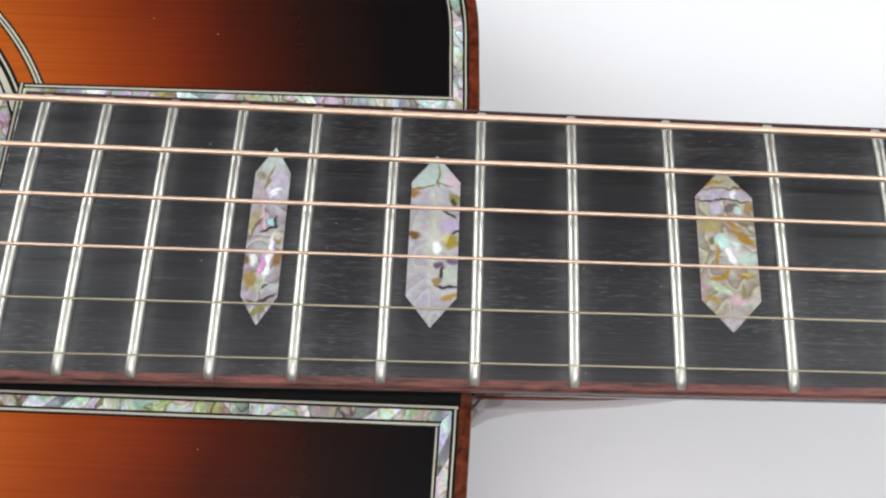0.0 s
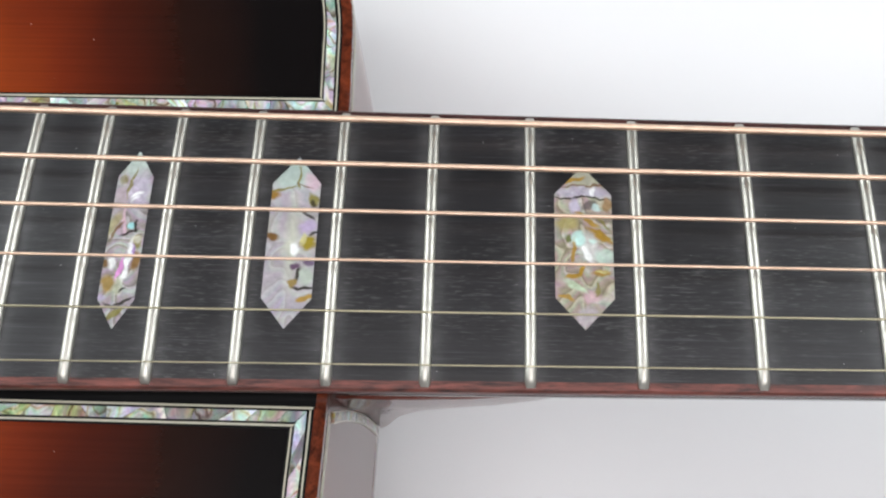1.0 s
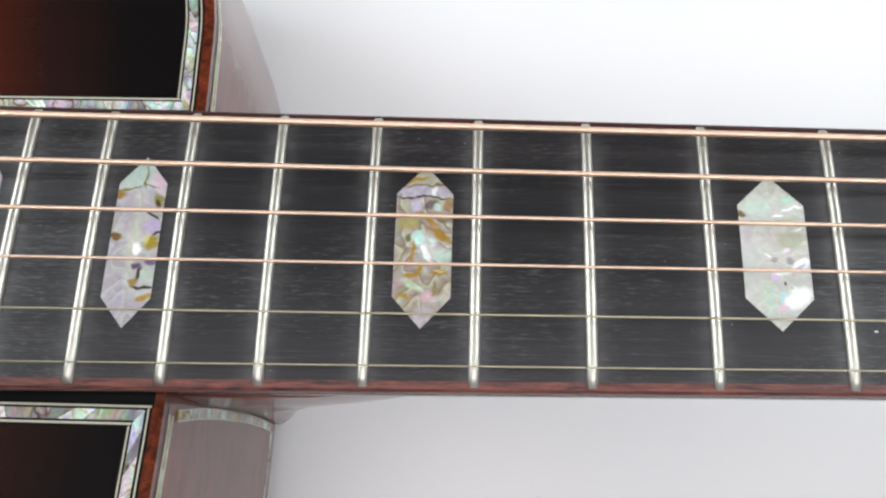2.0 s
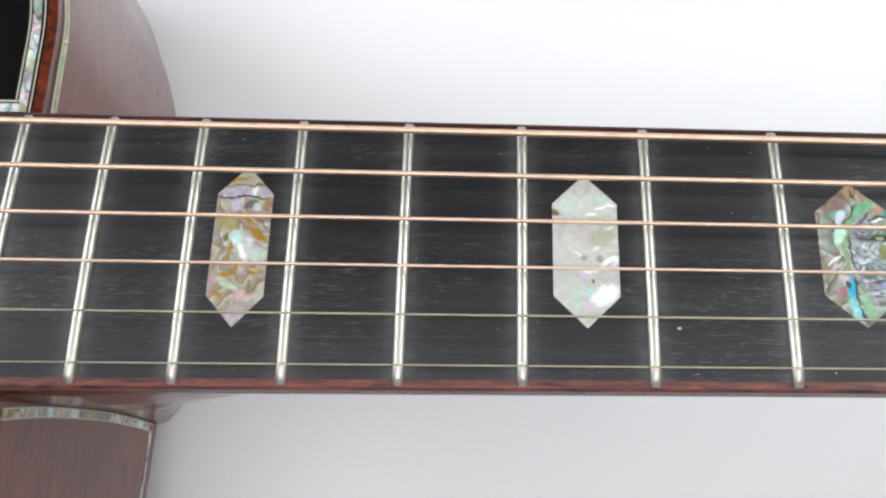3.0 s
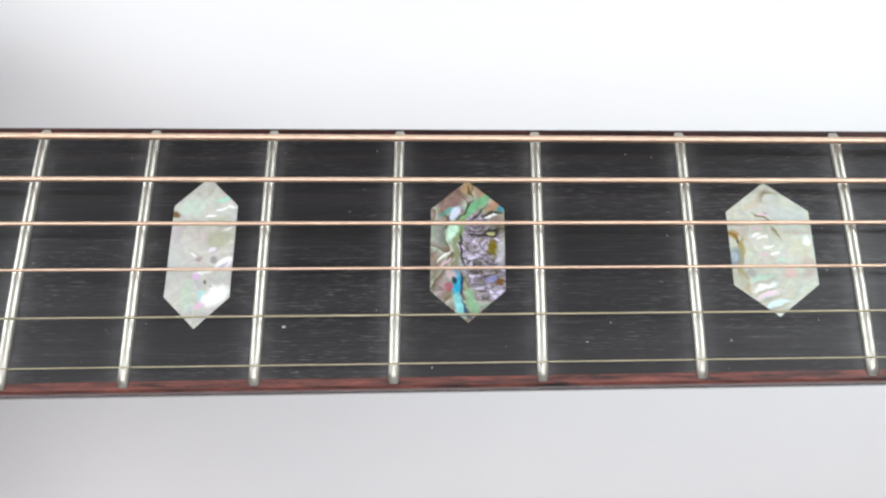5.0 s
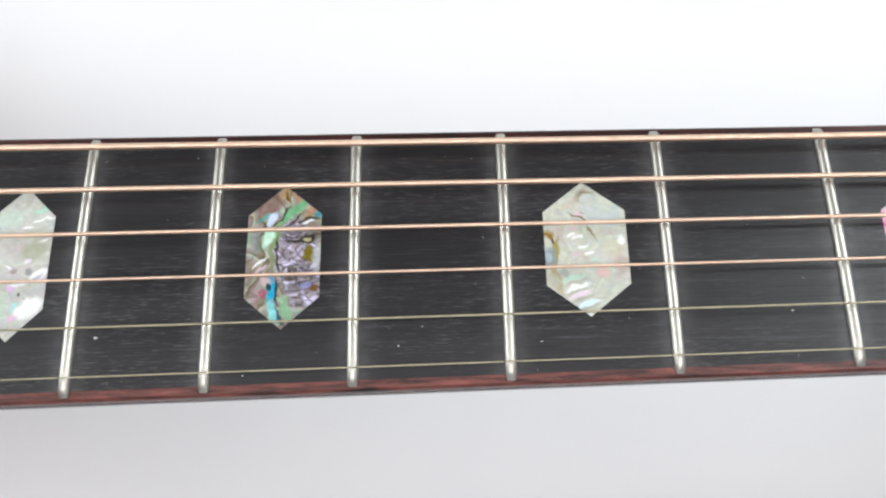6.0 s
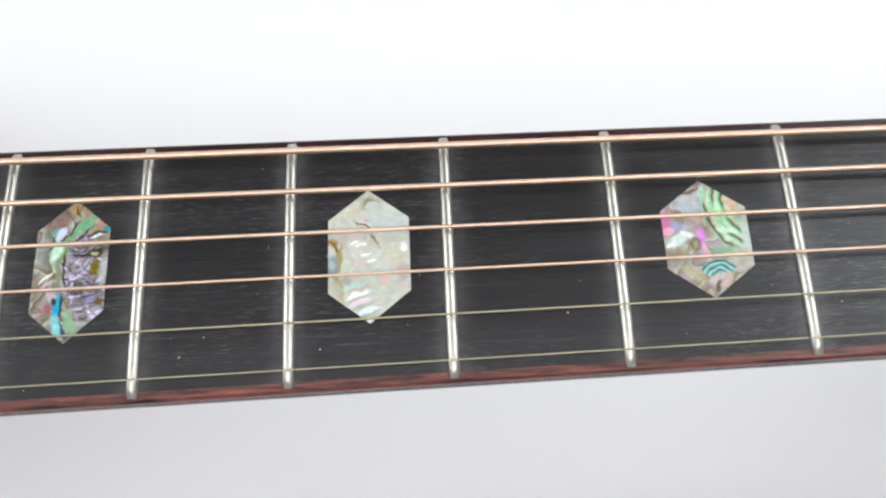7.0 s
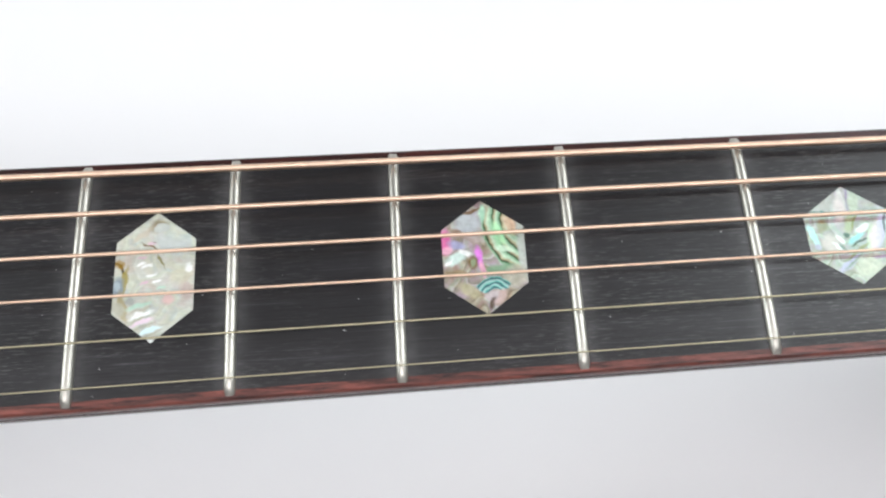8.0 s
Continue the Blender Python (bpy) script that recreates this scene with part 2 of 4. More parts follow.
class Nacre:
    """One piece of abalone: a cloudy ground, then growth marks and painted glints laid over it, in mm from the piece's
    middle (u along the neck, v across it).
    """

    def __init__(self, centre, tints, contrast=0.5, veins=0.3, calm=1.0):
        self.rough = min(1.0, 0.25 + 1.3 * contrast)
        self.m, self.t, self.b = material("abalone", 0.16)
        t = self.t
        self.mm = coords(t, (1000, 1000, 0), (-1000 * centre[0], -1000 * centre[1], 0))
        self.away = centre[0] * 900
        self.warped = self.bent(self.mm, 0.42, 2.0 * calm, 2.0)
        soft = self.bent(self.mm, 0.22, 6.0)
        n = len(tints)
        hue = noise_of(t, soft, 0.22, 2, 0.5)
        base = ramp(t, hue, [(0.36 + 0.28 * i / (n - 1), tuple(0.74 * v for v in c)) for i, c in enumerate(tints)])
        # terraces of nacre: each layer brightens towards a sharp edge and drifts in colour
        field = noise_of(t, self.bent(self.mm, 0.14, 8.0), 0.12, 0.5, 0.4)
        times = t.nodes.new("ShaderNodeMath")
        times.operation, times.inputs[1].default_value = "MULTIPLY", 8.0
        t.links.new(field, times.inputs[0])
        step = t.nodes.new("ShaderNodeMath")
        step.operation = "FRACT"
        t.links.new(times.outputs[0], step.inputs[0])
        k = contrast
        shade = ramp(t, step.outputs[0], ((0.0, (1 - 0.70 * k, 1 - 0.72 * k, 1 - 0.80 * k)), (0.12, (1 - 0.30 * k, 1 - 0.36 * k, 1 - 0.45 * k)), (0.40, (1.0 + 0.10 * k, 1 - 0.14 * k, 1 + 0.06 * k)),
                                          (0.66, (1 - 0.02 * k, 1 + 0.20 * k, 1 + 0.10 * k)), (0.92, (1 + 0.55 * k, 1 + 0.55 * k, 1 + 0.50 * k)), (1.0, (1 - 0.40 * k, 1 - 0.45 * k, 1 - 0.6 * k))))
        base = mixed(t, "MULTIPLY", 1.0, base, shade)
        satin = noise_of(t, self.bent(coords(t, (700, 2600, 0), (self.away, 0, 0)), 0.2, 3.0), 1.0, 3, 0.6)
        base = mixed(t, "MULTIPLY", 1.0, base, ramp(t, satin, ((0.32, (0.94, 0.94, 0.94)), (0.5, (1, 1, 1)), (0.68, (1.07, 1.07, 1.06)))))
        if veins:
            field = noise_of(t, soft, 0.16, 2, 0.5)
            line = ramp(t, field, ((0.455, (0, 0, 0)), (0.478, (veins,) * 3), (0.492, (veins,) * 3), (0.50, (0, 0, 0))))
            base = mixed(t, "MIX", line, base, (0.10, 0.075, 0.03, 1))
        self.base = base

    def bent(self, vector, scale, amount, detail=1.0):
        """A vector pulled about by noise."""
        t = self.t
        wob = node(t, "ShaderNodeTexNoise", Scale=scale, Detail=detail)
        t.links.new(vector, wob.inputs["Vector"])
        pull = t.nodes.new("ShaderNodeVectorMath")
        pull.operation = "MULTIPLY_ADD"
        pull.inputs[1].default_value, pull.inputs[2].default_value = (amount, amount, 0.0), (-amount / 2, -amount / 2, 0.0)
        t.links.new(wob.outputs["Color"], pull.inputs[0])
        add = t.nodes.new("ShaderNodeVectorMath")
        t.links.new(vector, add.inputs[0])
        t.links.new(pull.outputs[0], add.inputs[1])
        return add.outputs[0]

    def reach(self, u, v, ru, rv, angle):
        """How far a point lies from the middle of an ellipse, 1 at its edge."""
        t, turn = self.t, radians(angle)
        c, q = math.cos(turn), math.sin(turn)
        rot = node(t, "ShaderNodeMapping", Rotation=(0, 0, -turn))
        mp = node(t, "ShaderNodeMapping", Scale=(1 / ru, 1 / rv, 0), Location=(-(u * c + v * q) / ru, -(-u * q + v * c) / rv, 0))
        t.links.new(self.warped, rot.inputs[0])
        t.links.new(rot.outputs[0], mp.inputs[0])
        far = t.nodes.new("ShaderNodeVectorMath")
        far.operation = "LENGTH"
        t.links.new(mp.outputs[0], far.inputs[0])
        return far.outputs["Value"]

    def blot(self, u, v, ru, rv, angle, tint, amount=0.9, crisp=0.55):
        """A stain or a streak in the shell, or a glint painted into its colour."""
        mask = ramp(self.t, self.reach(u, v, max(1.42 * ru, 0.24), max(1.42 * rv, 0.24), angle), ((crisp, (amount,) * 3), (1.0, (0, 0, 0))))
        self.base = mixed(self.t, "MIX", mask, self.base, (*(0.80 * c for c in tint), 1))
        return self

    def fan(self, u, v, ru, rv, angle, rings, inside, stops, gate):
        """Growth lines: rings round a middle, from the share `inside` of the ellipse to its edge, kept within a second ellipse."""
        t = self.t
        far = self.reach(u, v, ru, rv, angle)
        times = t.nodes.new("ShaderNodeMath")
        times.operation, times.inputs[1].default_value = "MULTIPLY", rings
        t.links.new(far, times.inputs[0])
        share = t.nodes.new("ShaderNodeMath")
        share.operation = "FRACT"
        t.links.new(times.outputs[0], share.inputs[0])
        tone = ramp(t, share.outputs[0], [(at, tuple(0.80 * k for k in c)) for at, c in stops])
        mask = ramp(t, far, ((inside, (0, 0, 0)), (inside + 0.04, (0.95,) * 3), (0.94, (0.95,) * 3), (1.0, (0, 0, 0))))
        held = ramp(t, self.reach(*gate), ((0.85, (1, 1, 1)), (1.0, (0, 0, 0))))
        self.base = mixed(t, "MIX", mixed(t, "MULTIPLY", 1.0, mask, held), self.base, tone)
        return self

    def cells(self, u, v, ru, rv, angle, tint, line, amount):
        """Blistered shell: small swollen cells with dark seams."""
        t = self.t
        cell = node(t, "ShaderNodeTexVoronoi", Scale=1.0)
        cell.feature = "DISTANCE_TO_EDGE"
        wavy = self.bent(coords(t, (520, 820, 0), (self.away, 0, 0), turn=(0, 0, 0.5)), 0.5, 3.2)
        t.links.new(self.bent(wavy, 1.7, 1.1, 3.0), cell.inputs["Vector"])
        tone = ramp(t, cell.outputs["Distance"], ((0.0, line), (0.06, tuple(0.55 * c for c in tint)), (0.16, tuple(0.8 * c for c in tint)), (0.30, tint), (0.45, tuple(min(1.0, 1.5 * c) for c in tint))))
        patchy = ramp(t, noise_of(t, wavy, 0.9, 2), ((0.40, (0.62, 0.58, 0.50)), (0.52, (1.0, 1.0, 1.0)), (0.62, (1.5, 1.5, 1.6))))
        tone = mixed(t, "MULTIPLY", 1.0, tone, patchy)
        held = ramp(t, self.reach(u, v, ru, rv, angle), ((0.8, (amount,) * 3), (1.0, (0, 0, 0))))
        self.base = mixed(t, "MIX", held, self.base, tone)
        return self

    def done(self):
        t, k = self.t, self.rough
        grit = noise_of(t, self.bent(self.mm, 0.5, 2.0), 0.8, 2, 0.5)
        base = mixed(t, "MULTIPLY", 1.0, self.base, ramp(t, grit, ((0.30, (1 - 0.16 * k,) * 3), (0.50, (1, 1, 1)), (0.62, (1 + 0.09 * k,) * 3), (0.72, (1 + 0.28 * k,) * 3))))
        rich = node(t, "ShaderNodeHueSaturation", Saturation=1.12)
        t.links.new(base, rich.inputs["Color"])
        base = rich.outputs[0]
        t.links.new(base, self.b.inputs["Base Color"])
        self.b.inputs["Thin Film Thickness"].default_value = 420.0
        self.b.inputs["Thin Film IOR"].default_value = 1.6
        self.b.inputs["IOR"].default_value = 1.5
        bumped(t, self.b, grit, 0.15 * k, 0.0004)
        return self.m


def metal(name, colour, roughness, worn=0.1):
    m, t, b = material(name, roughness, 1.0)
    n = noise_of(t, coords(t, (400, 400, 400)), 1.0, 4)
    t.links.new(ramp(t, n, ((0.3, tuple(c * 0.85 for c in colour)), (0.7, colour))), b.inputs["Base Color"])
    t.links.new(ramp(t, n, ((0.3, (roughness + worn,) * 3), (0.7, (roughness,) * 3))), b.inputs["Roughness"])
    return m


def plain(name, colour, roughness=0.4, coat=0.0):
    m, t, b = material(name, roughness, 0.0, coat)
    n = noise_of(t, coords(t, (300, 300, 300)), 1.0, 4)
    t.links.new(ramp(t, n, ((0.3, tuple(0.9 * c for c in colour)), (0.7, colour))), b.inputs["Base Color"])
    return m


EBONY = ebony()
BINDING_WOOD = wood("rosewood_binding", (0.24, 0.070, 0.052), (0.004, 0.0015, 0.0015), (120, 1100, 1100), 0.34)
# shade on the bass-side edge, put into a darker copy of the binding
SHADED_BINDING = wood("shaded_rosewood_binding", (0.070, 0.018, 0.014), (0.005, 0.002, 0.002), (85, 900, 900), 0.34)
EDGE_WOOD = wood("lacquered_rosewood_edge", (0.10, 0.060, 0.060), (0.050, 0.030, 0.030), (40, 300, 300), 0.35, 1.0, sheen=0.28)
RIM_WOOD = wood("rosewood_rim", (0.17, 0.036, 0.014), (0.030, 0.007, 0.004), (420, 420, 420), 0.3, 0.8)
SIDE_WOOD = wood("rosewood_side", (0.16, 0.042, 0.028), (0.105, 0.028, 0.019), (18, 18, 140), 0.4, 0.88, sheen=0.10)
NECK_WOOD = wood("mahogany_neck", (0.060, 0.023, 0.018), (0.026, 0.010, 0.008), (12, 160, 160), 0.4, 0.9, sheen=0.12)
BURST = sunburst()
BLACK = plain("black_fibre", (0.006, 0.006, 0.006), 0.5, 0.15)
IVORY = plain("ivory_fibre", (0.50, 0.47, 0.37), 0.35, 0.6)
NICKEL = metal("nickel_silver", (0.58, 0.56, 0.50), 0.36, 0.08)
BRONZE = metal("phosphor_bronze", (0.95, 0.69, 0.52), 0.38)
BRASS = metal("plain_steel", (0.52, 0.47, 0.32), 0.30)
BONE = plain("bone", (0.75, 0.70, 0.58), 0.4)
STRIP_SHELL = shell("strip_shell", tuple(tuple(0.95 * v for v in c) for c in MIXED), 260.0, 0.8, layers=3.0, tone=0.6)

# ---- building helpers ----
def obj(name, verts, faces, mat, parent=None, label="", smooth=False):
    me = bpy.data.meshes.new(name)
    me.from_pydata([tuple(v) for v in verts], [], faces)
    me.materials.append(mat)
    me.update()
    if smooth:
        me.polygons.foreach_set("use_smooth", [True] * len(me.polygons))
    ob = new(name, me)
    if parent:
        ob.parent = parent
    if label:
        tagged(ob, label)
    return ob


def part(name, bm, mat, parent, label="", smooth=False):
    bmesh.ops.recalc_face_normals(bm, faces=bm.faces)
    me = bpy.data.meshes.new(name)
    bm.to_mesh(me)
    bm.free()
    me.materials.append(mat)
    if smooth:
        me.polygons.foreach_set("use_smooth", [True] * len(me.polygons))
    ob = new(name, me)
    ob.parent = parent
    if label:
        tagged(ob, label)
    return ob


def loft(rings, closed=True, caps=True):
    """A mesh through rings of equally many points."""
    bm = bmesh.new()
    rows = [[bm.verts.new(p) for p in ring] for ring in rings]
    n = len(rings[0])
    for a, b in zip(rows, rows[1:]):
        for i in range(n if closed else n - 1):
            j = (i + 1) % n
            bm.faces.new((a[i], a[j], b[j], b[i]))
    if caps:
        bm.faces.new(rows[0])
        bm.faces.new(rows[-1][::-1])
    return bm


def slab(outline, low, high):
    """A flat plate with that outline between two heights."""
    return loft([[(x, y, low) for x, y in outline], [(x, y, high) for x, y in outline]])


# ---- the paper and the room ----
def paper():
    bm = bmesh.new()
    line = [(-1.6, 0.0), (0.0, 0.0), (0.7, 0.0)] + [(0.7 + 0.5 * math.sin(a), 0.5 - 0.5 * math.cos(a)) for a in np.linspace(0.1, math.pi / 2, 14)] + [(1.2, 1.0)]
    rows = [[bm.verts.new((x, y, z)) for y, z in line] for x in (-1.7, 1.9)]
    for i in range(len(line) - 1):
        bm.faces.new((rows[0][i], rows[1][i], rows[1][i + 1], rows[0][i + 1]))
    m, t, b = material("white_paper", 0.55)
    n = noise_of(t, coords(t, (5, 5, 5)), 1.0, 5)
    t.links.new(ramp(t, n, ((0.3, (0.80, 0.80, 0.805)), (0.7, (0.83, 0.83, 0.83)))), b.inputs["Base Color"])
    bumped(t, b, noise_of(t, coords(t, (900, 900, 900)), 1.0, 2), 0.05, 0.0002)
    me = bpy.data.meshes.new("backdrop")
    bmesh.ops.recalc_face_normals(bm, faces=bm.faces)
    bm.to_mesh(me)
    bm.free()
    me.materials.append(m)
    me.polygons.foreach_set("use_smooth", [True] * len(me.polygons))
    return tagged(new("backdrop", me), "smooth white paper sweep under the guitar", "backdrop", kind="structure")


def box(name, lo, hi, mat, label, category):
    bm = bmesh.new()
    bmesh.ops.create_cube(bm, size=1.0, matrix=Matrix.Translation((Vector(lo) + Vector(hi)) / 2) @ Matrix.Diagonal((*(Vector(hi) - Vector(lo)), 1)))
    ob = part(name, bm, mat, None, label)
    return tagged(ob, label, category, kind="structure")


paper()
WALL = plain("white_wall_paint", (0.78, 0.78, 0.79), 0.8)
DIM = plain("dark_ceiling_paint", (0.11, 0.11, 0.115), 0.8)
box("floor", (-2.2, -2.2, -0.12), (2.4, 2.2, -0.04), WALL, "plain grey floor below the paper", "floor")
box("ceiling", (-2.2, -2.2, 2.4), (2.4, 2.2, 2.5), DIM, "plain dark grey ceiling", "ceiling")
box("wall_north", (-2.2, 2.2, -0.12), (2.4, 2.3, 2.5), WALL, "plain white wall", "wall")
box("wall_south", (-2.2, -2.3, -0.12), (2.4, -2.2, 2.5), WALL, "plain white wall", "wall")
box("wall_west", (-2.3, -2.3, -0.12), (-2.2, 2.3, 2.5), WALL, "plain white wall", "wall")
box("wall_east", (2.4, -2.3, -0.12), (2.5, 2.3, 2.5), WALL, "plain white wall", "wall")

# ---- the guitar ----
guitar = tagged(new("guitar"), "sunburst steel-string acoustic guitar lying on white paper", "guitar")
guitar.empty_display_size = 0.05

HALF = [(0.0, 0.0), (-0.0002, 0.020), (-0.0006, 0.040), (-0.0018, 0.057), (-0.0080, 0.081), (-0.0152, 0.101), (-0.0268, 0.123), (-0.052, 0.140),
        (-0.090, 0.1455), (-0.135, 0.142), (-0.185, 0.1365), (-0.235, 0.143), (-0.300, 0.174), (-0.360, 0.195), (-0.410, 0.198), (-0.455, 0.182),
        (-0.487, 0.140), (-0.503, 0.075), (-0.507, 0.0)]


def spline(points, steps):
    out = []
    for i in range(len(points) - 1):
        p = [Vector(points[max(0, min(len(points) - 1, i + k))]) for k in (-1, 0, 1, 2)]
        for s in range(steps):
            u = s / steps
            out.append(0.5 * ((2 * p[1]) + (p[2] - p[0]) * u + (2 * p[0] - 5 * p[1] + 4 * p[2] - p[3]) * u * u + (3 * p[1] - p[0] - 3 * p[2] + p[3]) * u ** 3))
    return out + [Vector(points[-1])]


MIRRORED = [Vector((HALF[1][0], -HALF[1][1]))] + [Vector(p) for p in HALF] + [Vector((HALF[-2][0], -HALF[-2][1]))]
RIGHT = spline(MIRRORED, 8)[8:-8]
OUTLINE = RIGHT + [Vector((p.x, -p.y)) for p in RIGHT[-2:0:-1]]


def inset(points, d, closed=True):
    """The line d inside a line that turns left (the body's is walked against the clock)."""
    out, n = [], len(points)
    for i, p in enumerate(points):
        a, b = (points[i - 1], points[(i + 1) % n]) if closed else (points[max(0, i - 1)], points[min(n - 1, i + 1)])
        along = (b - a).normalized()
        out.append(p + Vector((-along.y, along.x)) * d)
    return out


def edge_height(x):
    return ZB - 0.014 * min(1.0, max(0.0, -x / 0.35))


def body():
    top = inset(OUTLINE, 0.0063)
    mouth = []
    for p in top:
        a = math.atan2(p.y, p.x - HOLE)
        mouth.append(Vector((HOLE + 0.0505 * math.cos(a), 0.0505 * math.sin(a))))
    rings = [[(p.x, p.y, z) for p in line] for line, z in ((top, ZT), (mouth, ZT), (mouth, ZT - 0.003), (top, ZT - 0.003), (top, ZT))]
    board = part("soundboard", loft(rings, caps=False), BURST, guitar, "glossy sunburst spruce soundboard, black at the rim")
    side = part("side", loft([[(p.x, p.y, ZT - 0.0016) for p in OUTLINE], [(p.x, p.y, edge_height(p.x)) for p in OUTLINE]], caps=False), SIDE_WOOD, guitar,
                "glossy dark rosewood side", True)
    rings = []
    for k in range(9):
        f = 1 - k / 9
        rings.append([(-0.25 + (p.x + 0.25) * f, p.y * f, max(0.0, edge_height(p.x) - 0.016 * (1 - f * f) * 1.2)) for p in OUTLINE])
    part("back", loft(rings), SIDE_WOOD, guitar, "arched rosewood back", True)
    return board, side


def band(name, outer, inner, low, high, mat, parent, label="", closed=True):
    """A strip between two lines of the plan."""
    rings = [[(a.x, a.y, low), (a.x, a.y, high), (b.x, b.y, high), (b.x, b.y, low)] for a, b in zip(outer, inner)]
    if closed:
        rings.append(rings[0])
    return part(name, loft(rings, caps=not closed), mat, parent, label)


soundboard, side = body()
# rim: rosewood binding, then ivory and black lines on both sides of the shell strip
band("binding", OUTLINE, inset(OUTLINE, 0.0021), ZT - 0.0030, ZT, RIM_WOOD, soundboard, "red-brown rosewood binding")
for a, b, m in ((0.0021, 0.0026, BLACK), (0.0026, 0.0029, IVORY), (0.0029, 0.0034, BLACK), (0.0053, 0.0057, BLACK), (0.0057, 0.0060, IVORY), (0.0060, 0.0064, BLACK)):
    band("purfling", inset(OUTLINE, a), inset(OUTLINE, b), ZT - 0.002, ZT + 0.00004, m, soundboard, "black fibre line" if m is BLACK else "ivory fibre line")


def shell_strip(outer, inner, low, high, parent, rng, longest=0.0065):
    """Short pieces of shell laid end to end between two lines of the plan."""
    def along(line):
        total = [0.0]
        for p, q in zip(line, line[1:]):
            total.append(total[-1] + (q - p).length)
        return total

    def at(line, total, s):
        i = max(0, min(len(line) - 2, next((k for k, v in enumerate(total) if v > s), len(total) - 1) - 1))
        u = (s - total[i]) / max(1e-9, total[i + 1] - total[i])
        return line[i].lerp(line[i + 1], u)

    to, ti = along(outer), along(inner)
    u, skew = 0.0, 0.0
    while u < 1 - 1e-6:
        step = rng.uniform(0.5, 1.0) * longest / to[-1]
        v = u + step if u + 1.6 * step < 1 else 1.0
        lean = 0.0 if v >= 1 else rng.uniform(-0.25, 0.25) * longest / to[-1]
        gap = 0.00006 / to[-1]
        quad = [at(outer, to, (u + skew + gap) * to[-1]), at(outer, to, (v + lean - gap) * to[-1]), at(inner, ti, (v - lean - gap) * ti[-1]), at(inner, ti, (u - skew + gap) * ti[-1])]
        lift = rng.uniform(0, 0.00003)
        verts = [(p.x, p.y, z) for z in (low, high + lift) for p in quad]
        ob = obj("shell_piece", verts, [(3, 2, 1, 0), (4, 5, 6, 7), (0, 1, 5, 4), (1, 2, 6, 5), (2, 3, 7, 6), (3, 0, 4, 7)], STRIP_SHELL, parent)
        u, skew = v, lean


LINES = random.Random(4)
WIDE = [p for p in RIGHT if p.y < 0.140 and p.x > -0.06]
for s in (1, -1):
    rim = [Vector((p.x, s * p.y)) for p in WIDE]
    d = 1 if s > 0 else -1
    outer, inner = inset(rim, 0.0034 * d, False), inset(rim, 0.0053 * d, False)
    keep = [k for k in range(len(rim)) if abs(outer[k].y) >= 0.0301]
    first = Vector((-0.0034 - 0.0003, s * 0.0301)), Vector((-0.0053 - 0.0003, s * 0.0320))
    shell_strip([first[0]] + [outer[k] for k in keep if abs(outer[k].y) > 0.0325], [first[1]] + [inner[k] for k in keep if abs(outer[k].y) > 0.0325],
                ZT - 0.002, ZT + 0.00003, soundboard, LINES)
    # the strip beside the fingerboard, mitred into the rim
    def bar(name, y0, y1, x1, x0, mat, label):
        band(name, [Vector((END - 0.004, s * y0)), Vector((x0, s * y0))], [Vector((END - 0.004, s * y1)), Vector((x1, s * y1))], ZT - 0.002, ZT + 0.00012, mat, soundboard, label, False)

    bar("purfling", 0.0200, 0.0293, -0.0022, -0.0022, BLACK, "black wood strip beside the fingerboard")
    bar("purfling", 0.0293, 0.0297, -0.0026, -0.0026, IVORY, "ivory fibre line")
    bar("purfling", 0.0297, 0.0301, -0.0034, -0.0030, BLACK, "black fibre line")
    bar("purfling", 0.0320, 0.0324, -0.0056, -0.0053, BLACK, "black fibre line")
    bar("purfling", 0.0324, 0.0328, -0.0060, -0.0056, IVORY, "ivory fibre line")
    bar("purfling", 0.0328, 0.0332, -0.0064, -0.0061, BLACK, "black fibre line")
    shell_strip([Vector((END - 0.004, s * 0.0301)), Vector((-0.0037, s * 0.0301))], [Vector((END - 0.004, s * 0.0320)), Vector((-0.0056, s * 0.0320))],
                ZT - 0.002, ZT + 0.00015, soundboard, LINES)


def end_bar(name, x0, x1, mat, label, high):
    """A strip of inlay across the end of the fingerboard."""
    return part(name, slab([(x0, -0.0332), (x1, -0.0332), (x1, 0.0332), (x0, 0.0332)], ZT - 0.002, high), mat, soundboard, label)


end_bar("purfling", END - 0.0044, END - 0.0040, BLACK, "black fibre line", ZT + 0.00020)
end_bar("purfling", END - 0.0040, END - 0.0036, IVORY, "ivory fibre line", ZT + 0.00022)
end_bar("purfling", END - 0.0036, END - 0.0032, BLACK, "black fibre line", ZT + 0.00020)
for k in range(13):
    y0 = -0.0320 + 0.064 * k / 13
    part("shell_piece", slab([(END - 0.0032, y0), (END + 0.0004, y0 + 0.0005), (END + 0.0004, y0 + 0.00485), (END - 0.0032, y0 + 0.0048)], ZT - 0.002, ZT + 0.00021), STRIP_SHELL, soundboard)


def ring_band(name, r0, r1, mat, label, high):
    """A ring round the soundhole."""
    angles = np.linspace(0, 2 * math.pi, 161)[:-1]
    rings = [[(HOLE + r * math.cos(a), r * math.sin(a), z) for r, z in ((r0, ZT - 0.002), (r0, high), (r1, high), (r1, ZT - 0.002))] for a in angles]
    return part(name, loft(rings + rings[:1], caps=False), mat, soundboard, label)


